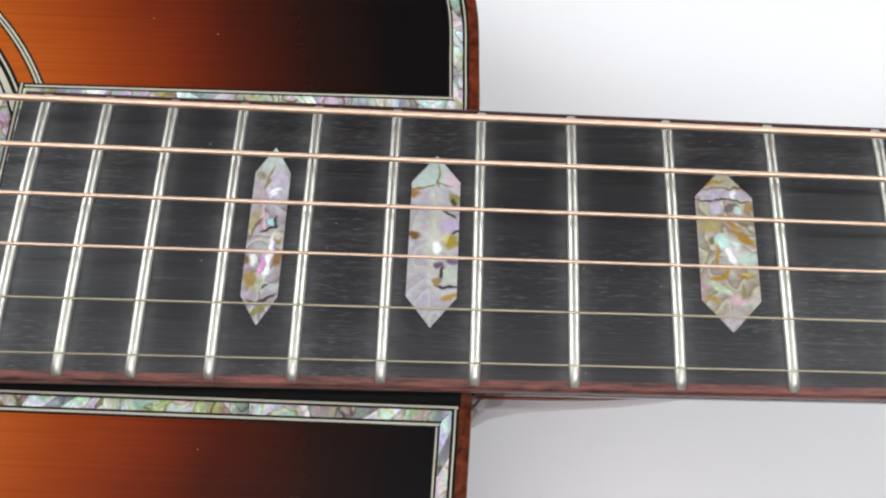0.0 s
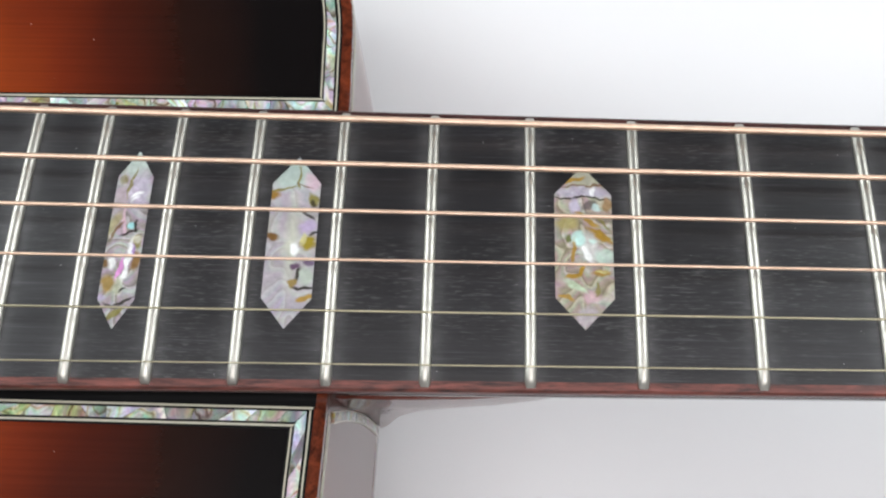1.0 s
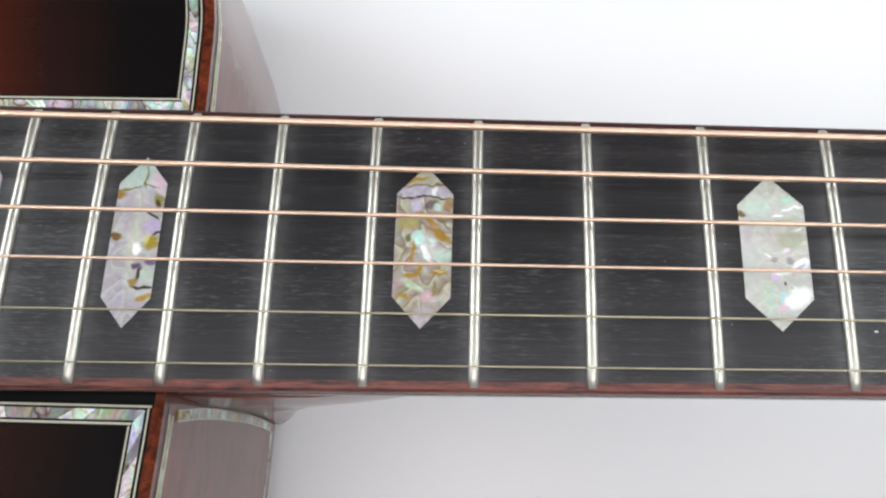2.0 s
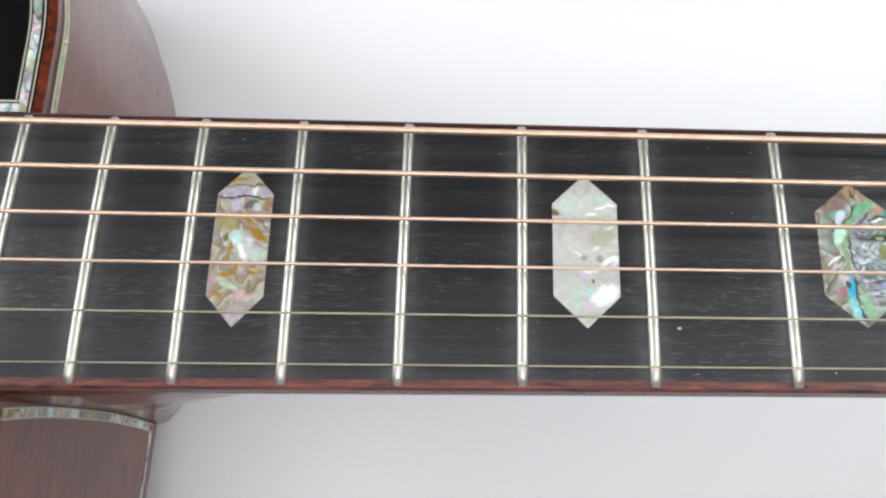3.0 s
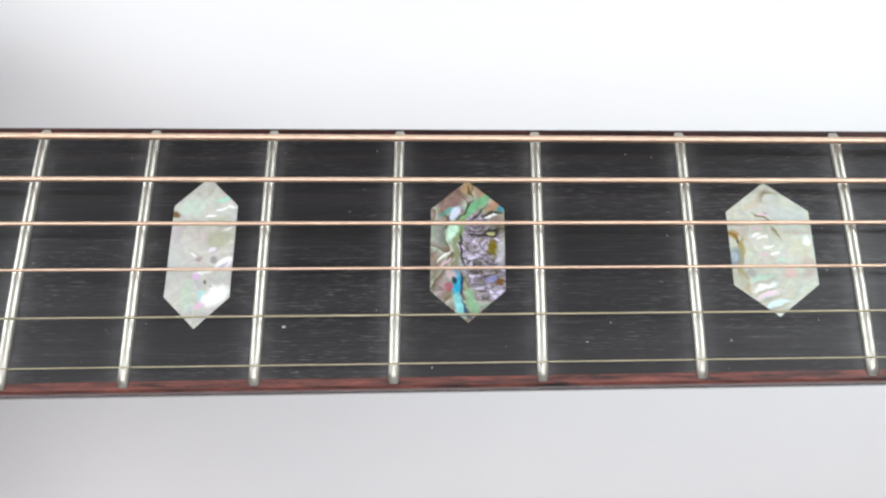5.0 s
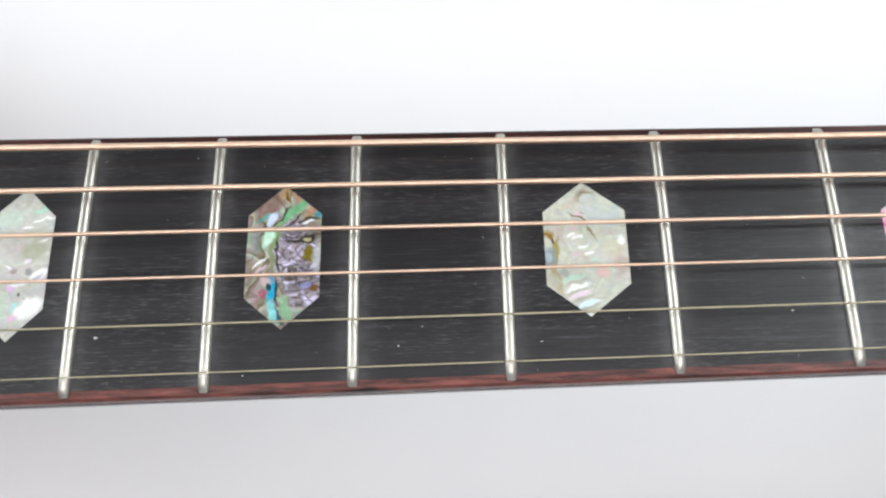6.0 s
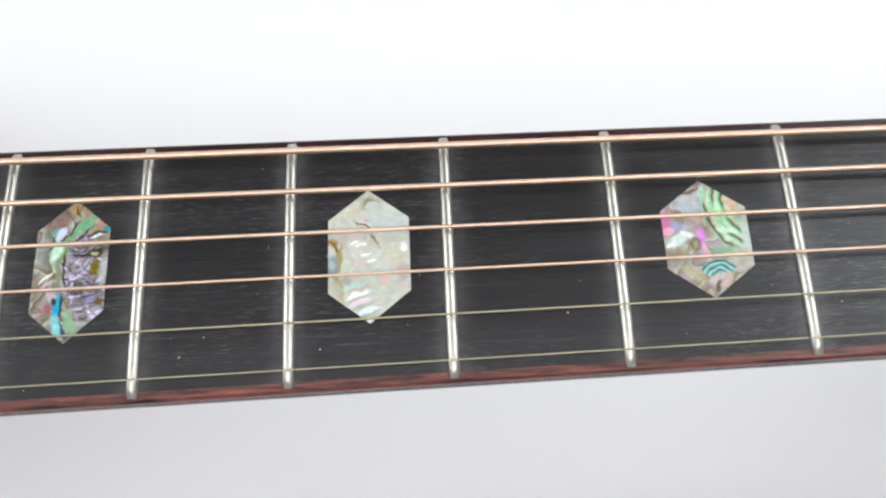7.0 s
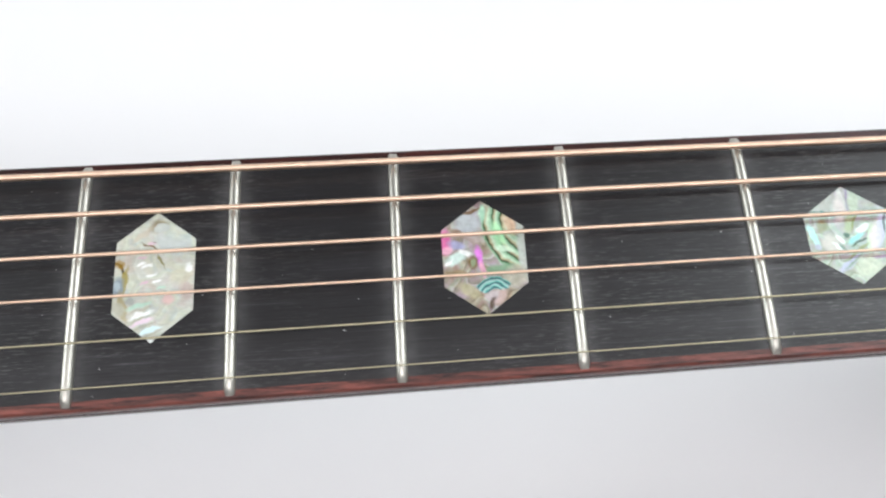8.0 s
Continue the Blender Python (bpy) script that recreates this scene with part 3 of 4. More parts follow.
for r0, r1, m in ((0.0690, 0.0694, BLACK), (0.0694, 0.0698, IVORY), (0.0698, 0.0701, BLACK), (0.0701, 0.0705, IVORY), (0.0705, 0.0709, BLACK),
                  (0.0628, 0.0633, BLACK), (0.0633, 0.0645, IVORY), (0.0645, 0.0653, BLACK), (0.0653, 0.0657, IVORY), (0.0657, 0.0663, BLACK),
                  (0.0575, 0.0580, BLACK), (0.0580, 0.0585, IVORY), (0.0585, 0.0590, BLACK)):
    ring_band("rosette_ring", r0, r1, m, "black fibre ring" if m is BLACK else "ivory fibre ring", ZT + 0.00006)
for k in range(40):
    a0, a1 = 2 * math.pi * k / 40, 2 * math.pi * (k + 1) / 40 - 0.002
    arc = np.linspace(a0, a1, 5)
    plan = [(HOLE + 0.0628 * math.cos(a), 0.0628 * math.sin(a)) for a in arc] + [(HOLE + 0.0590 * math.cos(a), 0.0590 * math.sin(a)) for a in arc[::-1]]
    part("shell_piece", slab(plan, ZT - 0.001, ZT + 0.00008), STRIP_SHELL, soundboard)


def side_shell():
    """Shell between ivory lines along the side, under the top's binding and down beside the heel."""
    for s in (1, -1):
        rim = [Vector((p.x, s * p.y)) for p in RIGHT if 0.028 < p.y < 0.140 and p.x > -0.06]
        def wall(name, z0, z1, out, mat, label):
            line = inset(rim, -out * (1 if s > 0 else -1), False)
            back = inset(rim, 0.0008 * (1 if s > 0 else -1), False)
            rings = [[(b.x, b.y, z0), (a.x, a.y, z0), (a.x, a.y, z1), (b.x, b.y, z1)] for a, b in zip(line, back)]
            part(name, loft(rings), mat, side, label)
        wall("side_line", 0.1066, 0.1069, 0.00012, IVORY, "ivory fibre line")
        wall("shell_strip", 0.1069, 0.1086, 0.00010, STRIP_SHELL, "pale shell strip")
        wall("side_line", 0.1086, 0.1089, 0.00012, IVORY, "ivory fibre line")
        if s < 0:
            rim = [Vector((p.x, s * p.y)) for p in RIGHT if 0.0178 < p.y < 0.140 and p.x > -0.06]
            wall("shell_strip", 0.0232, 0.0250, 0.00010, STRIP_SHELL, "pale shell strip")
        # beside the heel
        zs = np.linspace(0.1045, 0.0235, 15)
        def heel_line(name, d0, d1, out, mat, label):
            rings = []
            for z in zs:
                y = strip_half(z)
                rings.append([(-0.0012, s * (y + d0), z), (out, s * (y + d0), z), (out, s * (y + d1), z), (-0.0012, s * (y + d1), z)])
            part(name, loft(rings), mat, side, label)
        heel_line("side_line", 0.00015, 0.0004, 0.00012, IVORY, "ivory fibre line")
        heel_line("side_line", 0.0022, 0.00245, 0.00012, IVORY, "ivory fibre line")
        edges = [0.1045 - 0.0041 * k for k in range(20)]
        for z0, z1 in zip(edges, edges[1:]):
            y0, y1 = strip_half(z0) + 0.0004, strip_half(z1) + 0.0004
            quad = [(y0, z0 - 0.00006), (y0 + 0.0018, z0 - 0.00006), (y1 + 0.0018, z1), (y1, z1)]
            verts = [(x, s * y, z) for x in (-0.0012, 0.00010) for y, z in quad]
            obj("shell_piece", verts, [(3, 2, 1, 0), (4, 5, 6, 7), (0, 1, 5, 4), (1, 2, 6, 5), (2, 3, 7, 6), (3, 0, 4, 7)], STRIP_SHELL, side)


def heel_half(z):
    return float(np.interp(z, (0.020, 0.035, 0.055, 0.075, 0.090, 0.106), (0.0169, 0.0179, 0.0198, 0.0227, 0.0250, 0.0262)))


def strip_half(z):
    return float(np.interp(z, (0.020, 0.035, 0.055, 0.075, 0.090, 0.106), (0.0171, 0.0180, 0.0199, 0.0228, 0.0253, 0.0287)))


def heel_front(z):
    return float(np.interp(z, (0.020, 0.035, 0.055, 0.075, 0.085, 0.092, 0.098), (0.008, 0.016, 0.035, 0.056, 0.065, 0.071, 0.077)))


side_shell()


def neck():
    rings = []
    for x in np.linspace(0.0004, JOINT, 40):
        w = half_width(x) - 0.0010
        deep = 0.0150 + 0.0030 * (JOINT - x) / JOINT
        rings.append([(x, w * math.cos(a), 0.1121 - 0.0012 * min(1, math.sin(a) * 8) - deep * math.sin(a) ** 0.8) for a in np.linspace(0, math.pi, 25)])
    ob = part("neck", loft(rings), NECK_WOOD, guitar, "glossy dark mahogany neck", True)
    rings = []
    for z in np.linspace(0.106, 0.0195, 30):
        w, f = heel_half(z), heel_front(z)
        p, q = np.interp(z, (0.02, 0.09), (1.2, 0.8)), np.interp(z, (0.02, 0.09), (0.95, 0.8))
        rings.append([(0.0003 + f * max(0.0, math.cos(a)) ** p, w * math.copysign(abs(math.sin(a)) ** q, math.sin(a)), z) for a in np.linspace(-math.pi / 2, math.pi / 2, 27)])
    heel = part("heel", loft(rings), SIDE_WOOD, guitar, "glossy dark neck heel", True)
    cap = [(0.0003 + 0.0080 * max(0.0, math.cos(a)) ** 1.2, 0.0149 * math.copysign(abs(math.sin(a)) ** 0.95, math.sin(a))) for a in np.linspace(-math.pi / 2, math.pi / 2, 27)]
    part("heel_cap", slab(cap, 0.0178, 0.0195), SIDE_WOOD, heel, "rosewood heel cap")
    head = [(JOINT, 0.022), (JOINT + 0.02, 0.028), (JOINT + 0.19, 0.0375), (JOINT + 0.19, -0.0375), (JOINT + 0.02, -0.028), (JOINT, -0.022)]
    bm = slab(head, -0.015, 0.0)
    for v in bm.verts:
        v.co.z += 0.1115 - 0.25 * max(0.0, v.co.x - JOINT)
    part("headstock", bm, NECK_WOOD, guitar, "dark headstock")


neck()


def fingerboard():
    xs = list(np.linspace(END, JOINT, 60))
    rings = []
    for x in xs:
        w = half_width(x) - 0.0019
        rings.append([(x, y, arch(y)) for y in np.linspace(-w, w, 15)] + [(x, w, ZT), (x, -w, ZT)])
    board = part("fingerboard", loft(rings), EBONY, guitar, "black ebony fingerboard with fine grain")
    for s in (1, -1):
        rings = []
        for x in xs:
            w = half_width(x)
            ring = [(w - 0.0019, arch(w - 0.0019)), (w - 0.0005, arch(w - 0.0005)), (w - 0.0001, arch(w) - 0.0003), (w, arch(w) - 0.0008), (w, arch(w) - 0.0011), (w - 0.0019, arch(w) - 0.0011)]
            rings.append([(x, s * y, z) for y, z in ring])
        part("binding", loft(rings), SHADED_BINDING if s > 0 else BINDING_WOOD, board, "rosewood edge binding, darkened for shade" if s > 0 else "red-brown rosewood edge binding")
        rings = []
        for x in xs:
            w = half_width(x)
            rings.append([(x, s * y, z) for y, z in ((w - 0.0019, arch(w) - 0.0011), (w - 0.00002, arch(w) - 0.0011), (w - 0.00012, arch(w) - 0.0024), (w - 0.0004, arch(w) - 0.0036), (w - 0.0010, ZT), (w - 0.0019, ZT))])
        part("board_edge", loft(rings), EDGE_WOOD, board, "glossy lacquered edge of the fingerboard", True)
    return board


board = fingerboard()


def fret(n):
    x0 = fret_x(n)
    w = half_width(x0) - 0.0008
    ys = [-w, -w + 0.0004, -w + 0.0010, -w + 0.0017] + list(np.linspace(-w + 0.005, w - 0.005, 11)) + [w - 0.0017, w - 0.0010, w - 0.0004, w]
    ends = [0.02, 0.40, 0.80, 1.0]
    slim = [0.66, 0.86, 0.97, 1.0]
    wide = slim + [1.0] * 11 + slim[::-1]
    high = ends + [1.0] * 11 + ends[::-1]
    rings = []
    for y, h, q in zip(ys, high, wide):
        ring = [(x0 - 0.00103 * q, y, arch(y) - 0.0004)]
        ring += [(x0 - 0.00103 * math.cos(a) * q, y, arch(y) + 0.0001 + 0.00105 * h * math.sin(a)) for a in np.linspace(0.0, math.pi, 13)]
        rings.append(ring + [(x0 + 0.00103 * q, y, arch(y) - 0.0004)])
    ob = part("fret", loft(rings), NICKEL, board, smooth=True)
    return ob


for n in range(1, 21):
    fret(n)

# fret: half height, half height of the straight sides, half width
INLAYS = {17: (0.0174, 0.0121, 0.0033), 15: (0.0167, 0.0112, 0.0045), 12: (0.0157, 0.0100, 0.0052), 9: (0.0147, 0.0089, 0.0059),
          7: (0.0137, 0.0079, 0.0067), 5: (0.0128, 0.0070, 0.0074), 3: (0.0113, 0.0056, 0.0077), 1: (0.0098, 0.0040, 0.0083)}


def inlay_middle(n):
    return (fret_x(n) + fret_x(n - 1)) / 2, 0.0


def shell_17():
    s = Nacre(inlay_middle(17), ((0.44, 0.43, 0.38), (0.50, 0.46, 0.50), (0.54, 0.55, 0.50)), 0.6, 0.0)
    s.blot(0.0, 15.0, 2.6, 2.8, 0, (0.66, 0.76, 0.70), 0.9)
    s.blot(1.0, 9.0, 1.9, 3.6, 0, (0.62, 0.56, 0.68), 0.8).blot(-2.0, 6.5, 1.2, 4.0, 0, (0.55, 0.47, 0.50), 0.7)
    s.blot(-0.6, 10.8, 0.28, 2.6, -10, OLIVE, 0.85).blot(-2.2, 11.5, 0.8, 0.8, 0, OLIVE, 0.6).blot(0.7, 8.3, 1.0, 0.28, 25, WHITE).blot(0.5, 7.6, 0.8, 0.2, 25, WHITE, 0.7)
    s.blot(-0.8, 2.8, 0.32, 2.6, 10, PINK, 0.8).blot(-2.6, 2.4, 0.9, 2.2, -20, (0.42, 0.38, 0.20), 0.8).blot(-1.9, 1.0, 0.25, 1.8, -30, BROWN, 0.8)
    s.blot(0.8, 2.1, 0.7, 0.5, 20, CYAN, 0.9).blot(0.5, 0.9, 1.6, 0.26, 25, DARK, 0.95).blot(1.5, 2.2, 0.24, 1.1, 0, DARK, 0.9)
    s.blot(2.2, -1.0, 1.0, 1.2, 0, OLIVE, 0.9).blot(2.4, -0.6, 0.6, 0.7, 0, CREAM, 0.9).blot(2.6, -4.8, 0.8, 1.8, 0, (0.30, 0.18, 0.08), 0.95)
    s.blot(1.5, -2.6, 0.5, 1.2, 0, (0.45, 0.28, 0.62), 0.9).blot(0.9, -5.5, 0.42, 4.6, -6, WHITE, 0.95).blot(-0.2, -6.2, 0.38, 2.5, -10, (0.86, 0.42, 0.78), 0.95)
    s.blot(-2.0, -5.2, 0.6, 1.1, 0, WHITE, 0.9).blot(-2.9, -5.6, 0.6, 0.8, 0, BROWN, 0.9).blot(-2.0, -9.2, 1.2, 1.4, 0, (0.40, 0.28, 0.12), 0.95)
    s.blot(0.0, -9.6, 0.9, 1.4, 0, (0.50, 0.52, 0.38), 0.8).blot(0.9, -10.0, 0.8, 0.22, 40, DARK, 0.9).blot(-2.7, -11.8, 0.7, 0.6, 0, LILAC, 0.8)
    s.blot(1.4, -12.6, 1.9, 0.32, 32, DARK, 0.9).blot(-0.8, -13.6, 1.2, 0.26, -30, DARK, 0.85).blot(0.3, -14.8, 1.8, 0.5, 35, OLIVE, 0.9)
    return s.done()


def shell_15():
    s = Nacre(inlay_middle(15), ((0.52, 0.50, 0.54), (0.57, 0.54, 0.57), (0.58, 0.58, 0.54)), 0.25, 0.0)
    s.blot(0.0, -1.0, 1.3, 8.0, 0, (0.68, 0.70, 0.58), 0.8, 0.2)
    s.blot(-0.9, 13.0, 3.4, 2.7, 10, (0.56, 0.68, 0.62), 0.85).blot(3.0, 11.5, 1.6, 1.2, -40, PINK, 0.6)
    s.blot(-2.6, 10.1, 2.5, 0.2, 8, OLIVE, 0.95).blot(0.4, 12.3, 0.2, 2.2, 0, OLIVE, 0.9).blot(1.6, 10.9, 1.4, 0.17, -15, BROWN, 0.7)
    s.blot(-3.9, 9.0, 1.0, 0.8, 0, (0.34, 0.20, 0.06), 0.95).blot(3.5, 8.0, 0.8, 1.4, 30, OLIVE, 0.95).blot(3.6, 7.4, 0.4, 0.7, 20, DARK, 0.8)
    s.blot(2.8, 4.8, 1.6, 0.28, -30, DARK, 0.9).blot(2.9, 2.7, 1.6, 1.1, 25, (0.60, 0.50, 0.72), 0.85).blot(4.1, 1.3, 0.9, 0.3, 30, DARK, 0.9)
    s.blot(-3.5, 0.5, 1.2, 0.7, 0, BROWN, 0.95).blot(3.2, -0.6, 1.3, 1.2, 0, (0.36, 0.28, 0.05), 0.95).blot(2.2, 0.2, 0.5, 1.2, 0, (0.70, 0.66, 0.35), 0.8)
    s.blot(0.7, -2.0, 0.7, 1.1, 0, WHITE, 0.95).blot(3.2, -7.0, 1.4, 1.5, 0, (0.58, 0.66, 0.56), 0.8).blot(3.6, -4.3, 1.1, 0.5, 0, (0.16, 0.10, 0.18), 0.85)
    s.blot(1.0, -5.2, 0.8, 0.6, 0, (0.14, 0.08, 0.14), 0.95).blot(1.6, -6.7, 0.34, 1.2, -20, DARK, 0.95).blot(0.9, -8.4, 0.7, 0.7, 0, (0.34, 0.24, 0.08), 0.9)
    s.blot(3.0, -9.1, 1.7, 0.24, -5, DARK, 0.95).blot(3.1, -11.2, 1.5, 0.45, 20, GOLD, 0.9).blot(-1.6, -13.0, 0.2, 2.6, -30, LILAC, 0.6)
    return s.done()


def shell_12():
    s = Nacre(inlay_middle(12), ((0.46, 0.40, 0.34), (0.48, 0.46, 0.36), (0.52, 0.44, 0.43), (0.48, 0.52, 0.44)), 0.6, 0.0)
    s.blot(0.0, 13.6, 2.6, 2.0, 0, (0.50, 0.50, 0.40), 0.8).blot(-1.8, 13.0, 1.9, 0.42, 12, GOLD, 0.9).blot(0.2, 11.8, 4.0, 0.18, 2, BROWN, 0.85)
    s.blot(0.0, 10.5, 4.8, 1.0, 0, (0.52, 0.48, 0.60), 0.8).blot(1.7, 10.6, 0.5, 0.9, 0, WHITE, 0.8).blot(-0.2, 9.3, 5.2, 0.20, -1, DARK, 0.95)
    s.blot(-1.6, 7.8, 0.8, 1.3, 0, (0.62, 0.58, 0.72), 0.85).blot(1.2, 7.9, 1.3, 0.6, 20, (0.12, 0.10, 0.10), 0.8).blot(2.4, 7.5, 0.8, 0.6, 0, (0.60, 0.76, 0.74), 0.9)
    s.blot(4.4, 8.0, 0.6, 1.3, 0, (0.34, 0.20, 0.10), 0.8).blot(-3.0, 4.2, 1.7, 1.5, 0, (0.48, 0.42, 0.18), 0.8)
    s.blot(0.6, 5.0, 2.2, 0.45, -40, GOLD, 0.9).blot(2.9, 1.9, 2.4, 0.6, -35, (0.40, 0.25, 0.07), 0.95).blot(3.6, 4.4, 2.0, 0.3, -50, OLIVE, 0.8)
    s.blot(1.0, -0.6, 1.6, 2.8, 10, (0.68, 0.68, 0.66), 0.8).blot(-0.9, 1.2, 1.0, 1.2, 0, (0.66, 0.92, 0.86), 0.95).blot(1.4, 0.8, 0.6, 0.6, 0, (0.70, 0.88, 0.82), 0.9)
    s.blot(-2.6, 1.2, 0.6, 0.7, 0, (0.16, 0.18, 0.06), 0.9).blot(-1.9, -1.4, 0.36, 2.2, -8, GOLD, 0.85).blot(-0.6, -4.6, 0.45, 1.4, -25, GOLD, 0.95)
    s.blot(-2.0, -6.0, 1.3, 0.34, 15, GOLD, 0.95).blot(0.6, -1.6, 0.5, 1.7, 20, WHITE, 0.85).blot(3.6, -2.2, 1.5, 1.3, 0, MINT, 0.6)
    s.blot(3.0, -5.2, 1.5, 0.55, 5, GOLD, 0.85).blot(3.0, -5.0, 1.0, 0.2, 5, (0.62, 0.58, 0.30), 0.9).blot(-1.5, -7.8, 2.0, 0.6, -25, (0.58, 0.70, 0.52), 0.85)
    s.blot(1.2, -9.8, 1.4, 1.0, 0, (0.74, 0.52, 0.56), 0.8).blot(-3.4, -9.8, 1.3, 0.4, -20, GOLD, 0.85).blot(2.2, -8.2, 0.3, 0.9, 0, OLIVE, 0.8).blot(0.4, -13.6, 1.6, 1.8, 0, (0.58, 0.52, 0.56), 0.8)
    return s.done()


def shell_9():
    s = Nacre(inlay_middle(9), ((0.70, 0.72, 0.71), (0.74, 0.75, 0.68), (0.76, 0.76, 0.70), (0.76, 0.72, 0.74)), 0.14, 0.0)
    s.blot(-5.5, 7.4, 0.8, 0.6, 0, BROWN, 0.9).blot(-2.4, 8.8, 2.4, 1.4, 0, (0.66, 0.84, 0.72), 0.6).blot(3.2, 10.2, 1.5, 0.34, 12, (0.55, 0.90, 0.74), 0.9)
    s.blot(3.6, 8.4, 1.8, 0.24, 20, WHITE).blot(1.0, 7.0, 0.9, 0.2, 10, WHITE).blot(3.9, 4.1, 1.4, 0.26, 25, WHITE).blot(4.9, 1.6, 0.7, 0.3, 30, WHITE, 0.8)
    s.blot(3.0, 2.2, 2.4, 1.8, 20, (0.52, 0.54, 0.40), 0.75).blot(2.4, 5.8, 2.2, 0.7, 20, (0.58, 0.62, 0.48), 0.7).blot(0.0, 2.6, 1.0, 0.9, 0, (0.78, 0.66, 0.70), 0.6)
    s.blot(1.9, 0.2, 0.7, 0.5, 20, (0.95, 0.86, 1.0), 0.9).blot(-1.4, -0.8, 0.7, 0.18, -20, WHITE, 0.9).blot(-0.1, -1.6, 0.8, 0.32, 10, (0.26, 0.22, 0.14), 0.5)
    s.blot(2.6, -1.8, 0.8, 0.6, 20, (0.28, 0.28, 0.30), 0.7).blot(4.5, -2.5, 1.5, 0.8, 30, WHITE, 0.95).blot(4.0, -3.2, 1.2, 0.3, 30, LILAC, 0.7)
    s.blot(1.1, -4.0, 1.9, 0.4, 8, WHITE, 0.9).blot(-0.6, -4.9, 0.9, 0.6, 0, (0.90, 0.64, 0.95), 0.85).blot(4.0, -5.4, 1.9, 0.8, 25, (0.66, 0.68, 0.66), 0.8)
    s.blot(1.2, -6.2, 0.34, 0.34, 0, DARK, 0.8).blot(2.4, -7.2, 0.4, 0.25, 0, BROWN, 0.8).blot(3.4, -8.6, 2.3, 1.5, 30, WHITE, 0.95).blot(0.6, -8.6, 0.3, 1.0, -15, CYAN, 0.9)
    s.blot(0.7, -10.4, 1.0, 0.4, 20, (0.95, 0.62, 0.84), 0.85).blot(-1.8, -8.6, 1.0, 2.4, 0, (0.62, 0.82, 0.64), 0.5).blot(-4.4, -3.0, 1.6, 5.0, 0, (0.68, 0.70, 0.68), 0.6)
    return s.done()


def shell_7():
    s = Nacre(inlay_middle(7), ((0.34, 0.34, 0.24), (0.46, 0.42, 0.38), (0.34, 0.44, 0.36)), 0.8, 0.4)
    s.cells(2.8, -1.4, 4.6, 10.0, 12, (0.50, 0.46, 0.56), (0.04, 0.03, 0.03), 0.92)
    s.blot(-3.0, 10.2, 2.6, 1.9, 35, (0.28, 0.18, 0.16), 0.85).blot(-0.2, 12.2, 0.9, 1.2, 0, (0.56, 0.40, 0.24), 0.9).blot(0.4, 11.4, 0.25, 1.3, 20, BROWN, 0.9)
    s.blot(2.6, 11.0, 1.8, 0.5, -45, (0.50, 0.34, 0.24), 0.9).blot(3.1, 9.8, 0.6, 1.7, -35, GREEN, 0.95).blot(4.6, 8.6, 0.4, 1.7, -25, (0.52, 0.30, 0.20), 0.85)
    s.blot(0.6, 7.8, 0.7, 2.6, -45, GREEN, 0.95).blot(-0.9, 7.0, 0.2, 2.6, -38, DARK, 0.95).blot(1.8, 6.9, 0.2, 2.2, -45, DARK, 0.85).blot(-3.6, 7.6, 2.0, 0.4, 25, TEAL, 0.7)
    s.blot(-1.3, 3.8, 0.6, 2.8, -14, (0.30, 0.44, 0.22), 0.95).blot(-2.0, -0.6, 0.45, 2.8, 3, (0.30, 0.34, 0.20), 0.9).blot(-1.1, 0.0, 0.2, 3.4, 3, DARK, 0.9)
    s.blot(-2.3, 7.2, 0.6, 1.3, -20, (0.80, 0.90, 1.1), 0.95).blot(-2.8, 3.8, 0.9, 1.7, -15, (0.78, 1.1, 0.90), 0.95).blot(-3.6, 5.4, 0.25, 1.6, -20, DARK, 0.7)
    s.blot(-2.0, -6.4, 0.6, 2.3, 5, (0.10, 0.50, 0.74), 0.95).blot(-1.2, -6.8, 0.26, 2.4, 5, (0.03, 0.06, 0.14), 0.95).blot(-1.5, -10.6, 0.8, 2.0, 22, (0.36, 0.78, 0.80), 0.95)
    s.blot(0.8, -10.2, 0.9, 2.4, 15, (0.34, 0.56, 0.36), 0.95).blot(-0.3, -11.6, 0.26, 1.8, 20, (0.06, 0.10, 0.16), 0.95)
    s.blot(4.4, 3.1, 1.7, 0.8, 12, DARK, 0.95).blot(4.2, 3.0, 0.8, 0.36, 12, (0.60, 0.58, 0.34), 0.95).blot(4.2, 6.8, 1.8, 0.5, 8, DARK, 0.9).blot(4.3, 6.6, 1.0, 0.22, 8, WHITE, 0.9)
    s.blot(4.6, 0.2, 0.7, 1.8, 8, (0.20, 0.16, 0.03), 0.95).blot(6.0, -0.6, 0.8, 2.4, 0, (0.60, 0.62, 0.62), 0.8).blot(2.0, 2.6, 2.0, 0.26, -5, DARK, 0.85)
    s.blot(-4.4, -1.4, 1.5, 0.24, 42, WHITE, 0.8).blot(-4.0, -2.6, 1.3, 0.2, 42, PINK, 0.8).blot(-3.1, -5.0, 0.9, 0.9, 0, (0.76, 0.60, 0.62), 0.9).blot(-3.4, -7.2, 0.7, 0.7, 0, (0.42, 0.14, 0.18), 0.8)
    s.blot(-2.4, -6.0, 0.3, 0.6, 0, DARK, 0.9).blot(5.9, 8.2, 0.7, 0.8, 0, (0.10, 0.34, 0.44), 0.9).blot(5.8, -6.2, 0.9, 0.6, 0, BROWN, 0.9).blot(4.5, -5.6, 0.9, 0.6, 0, (0.40, 0.42, 0.74), 0.85)
    return s.done()


